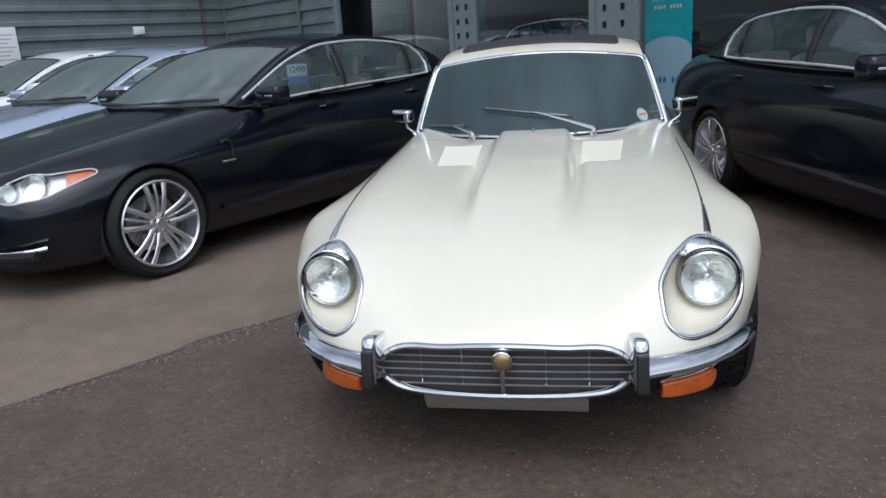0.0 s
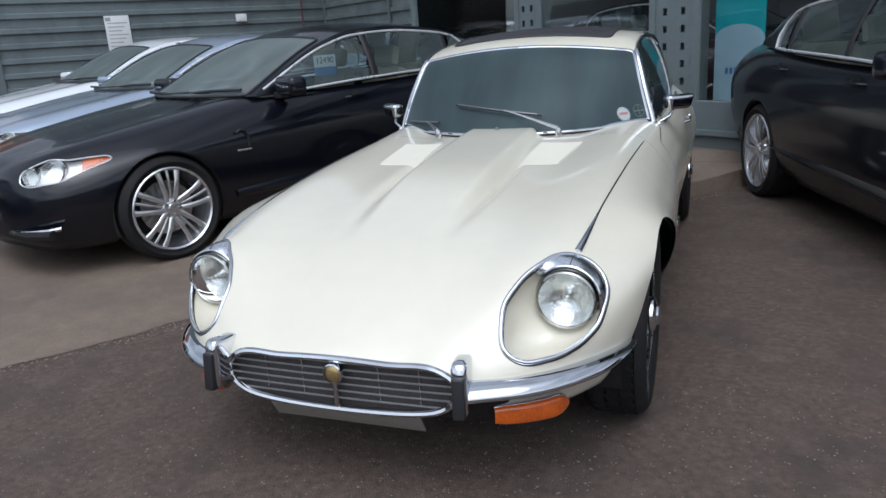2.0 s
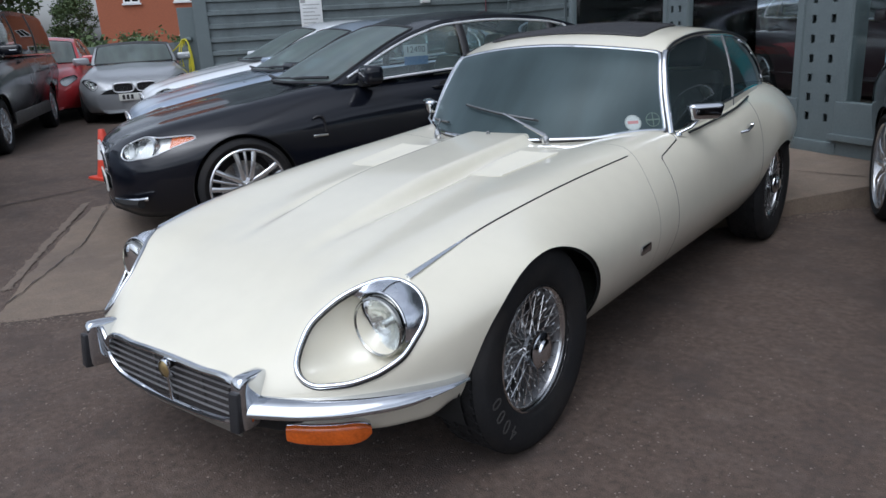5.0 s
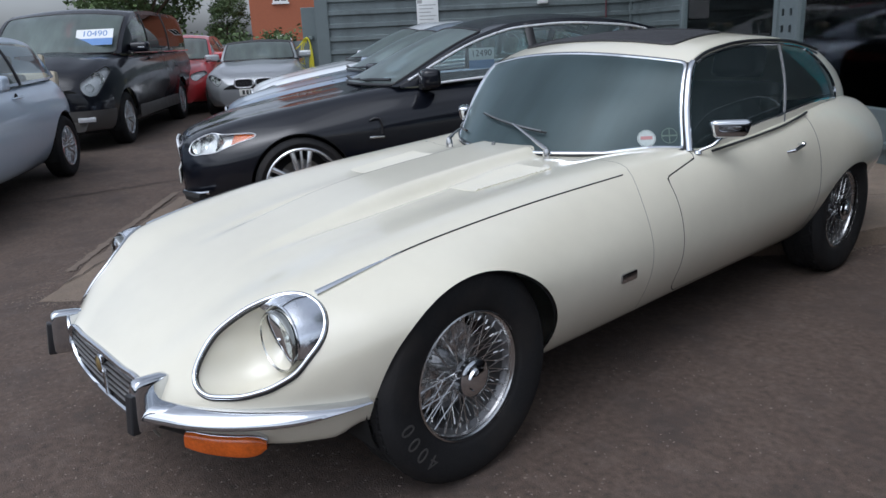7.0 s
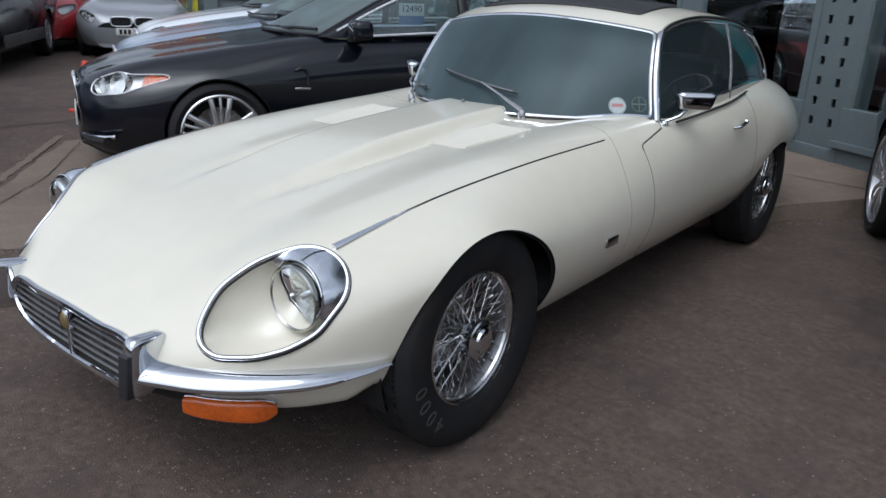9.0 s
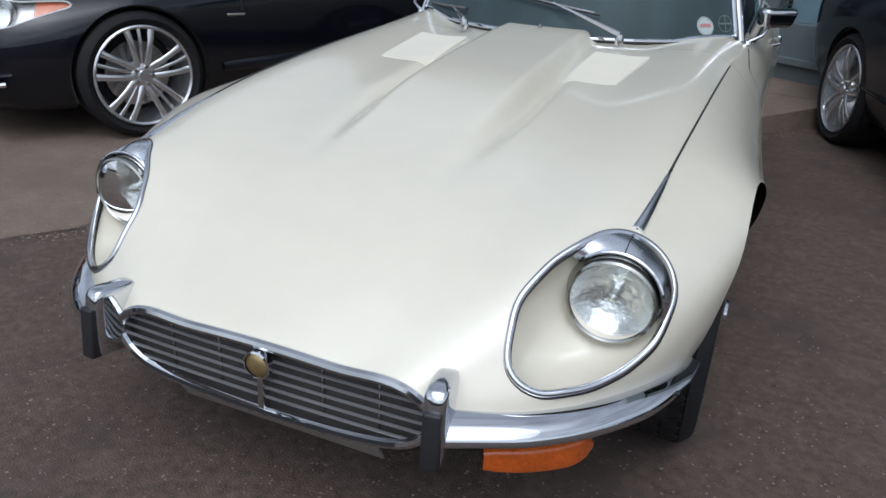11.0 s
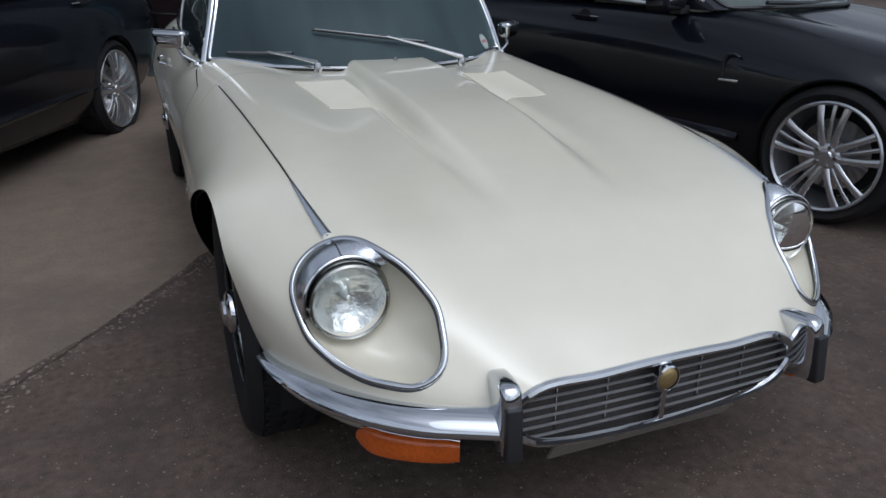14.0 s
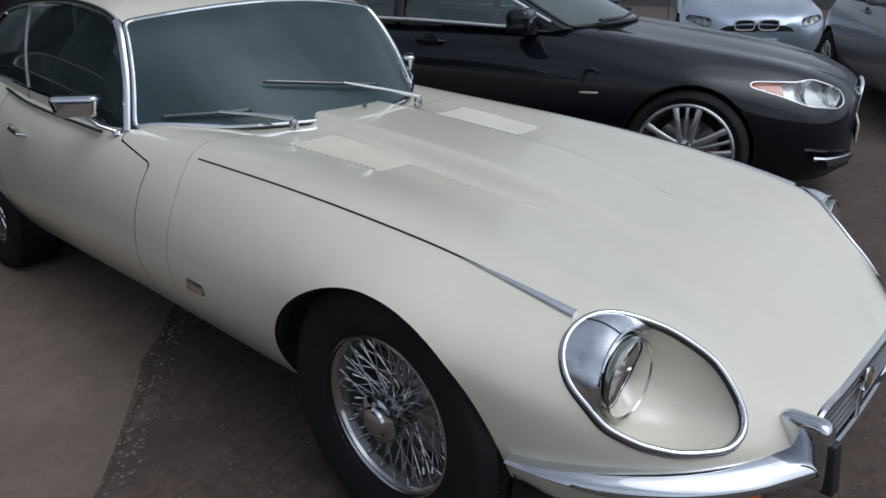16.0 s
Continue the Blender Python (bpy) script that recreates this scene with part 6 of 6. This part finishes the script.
for k in range(6):
    w, d, lean = .045 + .018 * k, .62 + .075 * ((k * 5) % 6), .03 * ((k * 3) % 5 - 2)
    pts = [(-.12 + lean * (1 - math.cos(a)) / 2 + w * math.sin(a), -.05 - .013 * k + .012 * math.sin(2 * a), 1.63 - d * (1 - math.cos(a)) / 2) for a in np.linspace(0, 2 * math.pi, 28, endpoint=False)]
    part("hose_loop", tube(pts, .010, 7, True), HOSE, tap, "yellow hose loop")
part("hose_hook", box(-.24, .0, -.06, 0, 1.60, 1.66, .008), STEEL, tap)
part("hose_tail", tube([(-.2, -.05, 1.62), (-.34, -.10, 1.48), (-.45, -.1, 1.42), (-.52, -.08, 1.5)], .011, 6), HOSE, tap, "yellow hose end")

# glazed front, set forward of the cladding
FY, FZ = -1.35, 0.17


def perforated(x, w, z1, name="steel_post"):
    """A broad flat post with two columns of real slots."""
    p = thing(name, B_M @ pose(x, FY, 0), "grey-green perforated steel post", "post", "posts of the shop front")
    cols, geos = (w * .24, w * .73), []
    zs = np.arange(FZ + .28, z1, .155)
    hw, hh = .024, .032
    xs = [0] + [v for c in cols for v in (c - hw, c + hw)] + [w]
    for a, b in ((xs[0], xs[1]), (xs[2], xs[3]), (xs[4], xs[5])):
        geos.append(box(a, b, -.012, 0, FZ, z1))
    for a, b in ((xs[1], xs[2]), (xs[3], xs[4])):
        z = FZ
        for s in zs:
            geos.append(box(a, b, -.012, 0, z, s - hh))
            z = s + hh
        geos.append(box(a, b, -.012, 0, z, z1))
    part("post_face", join(*geos), STEEL, p, smooth=False)
    part("post_side", join(box(0, .012, 0, .22, FZ, z1), box(w - .012, w, 0, .22, FZ, z1)), STEEL, p, smooth=False)
    part("post_core", box(.02, w - .02, .05, .06, FZ, z1), STEEL, p, smooth=False)
    part("post_foot", box(-.05, w + .05, -.05, .20, FZ - .05, FZ + .09, .012), STEEL, p)
    return p


perforated(7.60, 0.28, 4.2)
perforated(9.54, 0.41, 4.2)
perforated(13.2, 0.48, 4.2)
for x0, x1 in ((5.35, 7.6), (7.88, 9.54), (9.95, 13.2)):
    wdw = tagged(new("window_front"), "large shop window with a grey-green frame", "window", "", "structure")
    wdw.matrix_basis = B_M @ pose(0, FY, 0)
    part("window_frame", join(box(x0, x1, -.04, .06, FZ - .04, FZ + .42, .008), box(x0, x0 + .07, -.03, .06, FZ + .42, 4.1), box(x1 - .07, x1, -.03, .06, FZ + .42, 4.1), box(x0, x1, -.03, .06, 3.0, 3.09)), STEEL, wdw, smooth=False)
    part("window_sill", box(x0, x1, -.09, -.041, FZ + .12, FZ + .17, .006), STEEL, wdw, smooth=False)
    part("pane", box(x0 + .07, x1 - .07, .005, .013, FZ + .42, 3.0), SHOPGLASS, wdw, smooth=False).visible_shadow = False
sidew = tagged(new("window_side"), "glazed return of the shop front", "window", "", "structure")
sidew.matrix_basis = B_M @ pose(5.35, FY, 0)
part("window_frame", join(box(-.04, .04, 0, 1.35, FZ - .04, FZ + .42), box(-.04, .04, 0, .07, FZ, 4.1), box(-.04, .04, 1.28, 1.35, FZ, 4.1)), STEEL, sidew, smooth=False)
part("pane", box(-.005, .005, .07, 1.28, FZ + .42, 4.1), SHOPGLASS, sidew, smooth=False)
tagged(bpart("fascia", box(5.3, 13.7, FY - .12, FY + .2, 4.1, 5.2), STEEL), "grey-green fascia over the shop front", "fascia", kind="structure")
tagged(bpart("floor", box(5.3, 13.7, FY, 7.5, FZ - .06, FZ), TILE), "grey showroom floor", "floor", kind="structure")
tagged(bpart("wall_back", box(-.2, 13.86, 7.5, 7.65, 0, 5.2), INNER), "dark showroom back wall", "wall", kind="structure")
tagged(bpart("wall_side", box(13.7, 13.86, FY + .25, 7.5, 0, 5.2), INNER), "dark showroom side wall", "wall", kind="structure")
tagged(bpart("wall_inner", box(5.2, 5.35, .16, 7.5, 0, 5.2), INNER), "dark showroom side wall", "wall", kind="structure")
tagged(bpart("ceiling", box(-6, 13.86, FY - .1, 7.65, 5.2, 5.35), INNER), "flat roof over the showroom", "ceiling", kind="structure")
ban = thing("pull_up_banner", B_M @ pose(9.84, -.5, FZ), "teal pull-up banner with pale foot and white print", "banner")
part("banner_top", box(-.27, .27, -.004, .004, .93, 2.05), TEAL, ban, "teal upper half", False)
part("banner_foot", box(-.27, .27, -.004, .004, .05, .93), PALEBLUE, ban, "pale blue lower half", False)
hump = [(.27 * math.cos(a), .93 + .13 * math.sin(a)) for a in np.linspace(0, math.pi, 16)]
part("banner_hill", ([(x, -.0055, z) for x, z in hump] + [(x, -.0045, z) for x, z in hump], [tuple(range(16)), tuple(range(31, 15, -1))]), PALEBLUE, ban, "", False)
for k in range(6):
    part("banner_print", moved(bars_text(.40 - .04 * (k % 3), .035, 9, .001), pose(0, -.0045, 1.78 - .085 * k)), PAPER, ban, "", False)
part("banner_logo", moved(bars_text(.30, .06, 6, .001), pose(0, -.0065, .62)), PAPERBLUE, ban, "", False)
part("banner_base", box(-.30, .30, -.09, .09, 0, .06, .01), WORN, ban)
show1 = copy_thing(xf1, B_M @ pose(9.5, 1.55, FZ, 0, 0, 90))
for o in show1.children_recursive:
    if o.type == "MESH" and o.data.materials[0] == BLACK:
        o.data = o.data.copy()
        o.data.materials[0] = DARKRED
tagged(show1, "dark maroon saloon standing inside the showroom", "car")


# plain walls added behind the walk, to darken the horizon the cars reflect
ADDEDWALL = mat("plain_far_wall", (0.16, 0.16, 0.155), 0.85, vary=0.2, scale=0.6)
for x0, x1, y0, y1, h in ((-30, 30, -19.4, -19, 2.0), (24, 24.4, -19, 22, 2.0), (-30.4, -30, -19, -6, 2.0)):
    tagged(part("wall_far", box(x0, x1, y0, y1, 0, h), ADDEDWALL, None, "", False), "plain grey wall closing the yard", "wall", kind="structure")


# ---------------------------------------------------------------- yard furniture, house and trees
cone = thing("traffic_cone", pose(-5.42, 1.96, rise(-5.42, 1.96)), "red and white traffic cone on the yard", "traffic cone")
part("cone_base", box(-.15, .15, -.15, .15, 0, .035, .012), CONE, cone)
part("cone_lower", lathe([(.115, .035), (.082, .20)], 28, "z"), CONE, cone)
part("cone_band", lathe([(.083, .20), (.056, .36)], 28, "z"), CONEWHITE, cone, "white reflective band")
part("cone_tip", lathe([(.055, .36), (.032, .49), (.026, .50), (.0, .50)], 28, "z"), CONE, cone)

HOUSE_M = pose(-35.5, 18.6, 0.0, 0, 0, 58)
house = thing("brick_house", HOUSE_M, "orange brick house with white windows", "house")
part("wall", box(0, 9.5, 0, 8, 0, 7.2), MORTAR, house, "orange brick wall", False)
part("roof", ([(-.4, -.4, 7.2), (9.9, -.4, 7.2), (9.9, 8.4, 7.2), (-.4, 8.4, 7.2), (-.4, 4, 10.2), (9.9, 4, 10.2)], [(0, 1, 5, 4), (2, 3, 4, 5), (1, 2, 5), (3, 0, 4), (3, 2, 1, 0)]), mat("roof_tiles", (0.12, 0.07, 0.06), 0.8), house, "dark tiled roof", False)
for x in (1.65, 4.1, 7.6):
    for z in (1.2, 4.1):
        w = new("window")
        w.parent, w.matrix_basis = house, pose(x, 0, z)
        part("frame", join(box(-.4, .4, -.06, .02, -.62, -.54), box(-.4, .4, -.06, .02, .54, .62), box(-.4, -.32, -.06, .02, -.54, .54), box(.32, .4, -.06, .02, -.54, .54), box(-.04, .04, -.06, .02, -.54, .54)), FRAMEWHITE, w, "white window frame", False)
        part("pane", box(-.32, .32, -.03, -.015, -.54, .54), PRIVACY, w, "dark pane", False)
        part("sill", box(-.46, .46, -.12, .02, -.70, -.62), FRAMEWHITE, w, "white sill", False)


def fence_geo(n, step=0.25, h=1.25):
    V, F = [], []
    for i in range(n * 2 + 1):
        y = (0, .04)[(i // 2) % 2]
        V += [(i * step / 2, y, 0), (i * step / 2, y, h)]
    F = [(2 * i, 2 * i + 2, 2 * i + 3, 2 * i + 1) for i in range(n * 2)]
    return V, F


fence = tagged(part("fence", fence_geo(130), CLAD, None, "", False, pose(-27.0, -4.0, 0.14, 0, 0, 58)), "grey metal sheet fence behind the far row", "fence", kind="structure")


def leaves(count, seed, shape, size):
    """Small bent leaf sprays scattered in a lumpy crown."""
    rnd, V, F = random.Random(seed), [], []
    lumps = shape(rnd)
    for _ in range(count):
        c, r = rnd.choice(lumps)
        d = Vector((rnd.gauss(0, 1), rnd.gauss(0, 1), rnd.gauss(0, 1))).normalized() * r * rnd.uniform(0.55, 1.08)
        p = Vector(c) + d
        a, b = Vector((rnd.gauss(0, 1), rnd.gauss(0, 1), rnd.gauss(0, .6))).normalized(), Vector((rnd.gauss(0, 1), rnd.gauss(0, 1), rnd.gauss(0, 1))).normalized()
        b = (b - a * b.dot(a)).normalized()
        s = size * rnd.uniform(.5, 1.3)
        n = len(V)
        V += [tuple(p), tuple(p + a * s * .5 + b * s * .3), tuple(p + a * s), tuple(p + a * s * .5 - b * s * .3)]
        F += [(n, n + 1, n + 2), (n, n + 2, n + 3)]
    return V, F


def crown(rnd):
    out = []
    for _ in range(26):
        a, z = rnd.uniform(0, 6.3), rnd.uniform(2.6, 8.2)
        k = 2.7 * math.sin(math.pi * (z - 1.6) / 7.6) * rnd.uniform(.3, 1)
        out.append(((k * math.cos(a), k * math.sin(a), z), rnd.uniform(.7, 1.35)))
    return out


def bush(rnd):
    return [((rnd.gauss(0, .7), rnd.gauss(0, .5), rnd.uniform(.3, 1.5)), rnd.uniform(.3, .6)) for _ in range(12)]


tree = thing("tree", pose(-39.9, 14.6, 0), "leafy green broadleaf tree beyond the yard", "tree", "trees beyond the yard")
limbs = [tube([(0, 0, 0), (.05, .02, 1.5), (0, .1, 3.5), (.1, 0, 6)], [.24, .19, .13, .05], 9)]
rl = random.Random(8)
for k in range(9):
    a, z = rl.uniform(0, 6.3), rl.uniform(1.8, 4.8)
    limbs.append(tube([(0, .05, z), (.9 * math.cos(a), .9 * math.sin(a), z + .8), (2.0 * math.cos(a), 2.0 * math.sin(a), z + 1.7)], [.09, .06, .02], 7))
part("trunk", join(*limbs), BARK, tree, "grey-brown trunk and limbs")
part("crown", leaves(9000, 3, crown, .30), LEAF, tree, "dense green crown with gaps", False)
for x, y, s, a in ((-38.1, 18.5, .46, 200), (-43.5, 14.0, .95, 90)):
    t2 = copy_thing(tree, pose(x, y, 0, 0, 0, a))
    t2.scale = (s, s, s)
hedge = thing("bush", pose(-22.5, 12.0, 0), "green flowering bush by the fence", "bush", "bushes by the fence")
part("foliage", leaves(1800, 6, bush, .16), LEAF, hedge, "", False)
for x, y, a in ((-21.0, 13.2, 70), (-24.0, 10.4, 190), (-25.5, 8.3, 250), (-25.0, 5.5, 20), (-26.0, 3.0, 130), (-24.5, 0.5, 310)):
    copy_thing(hedge, pose(x, y, 0, 0, 0, a))
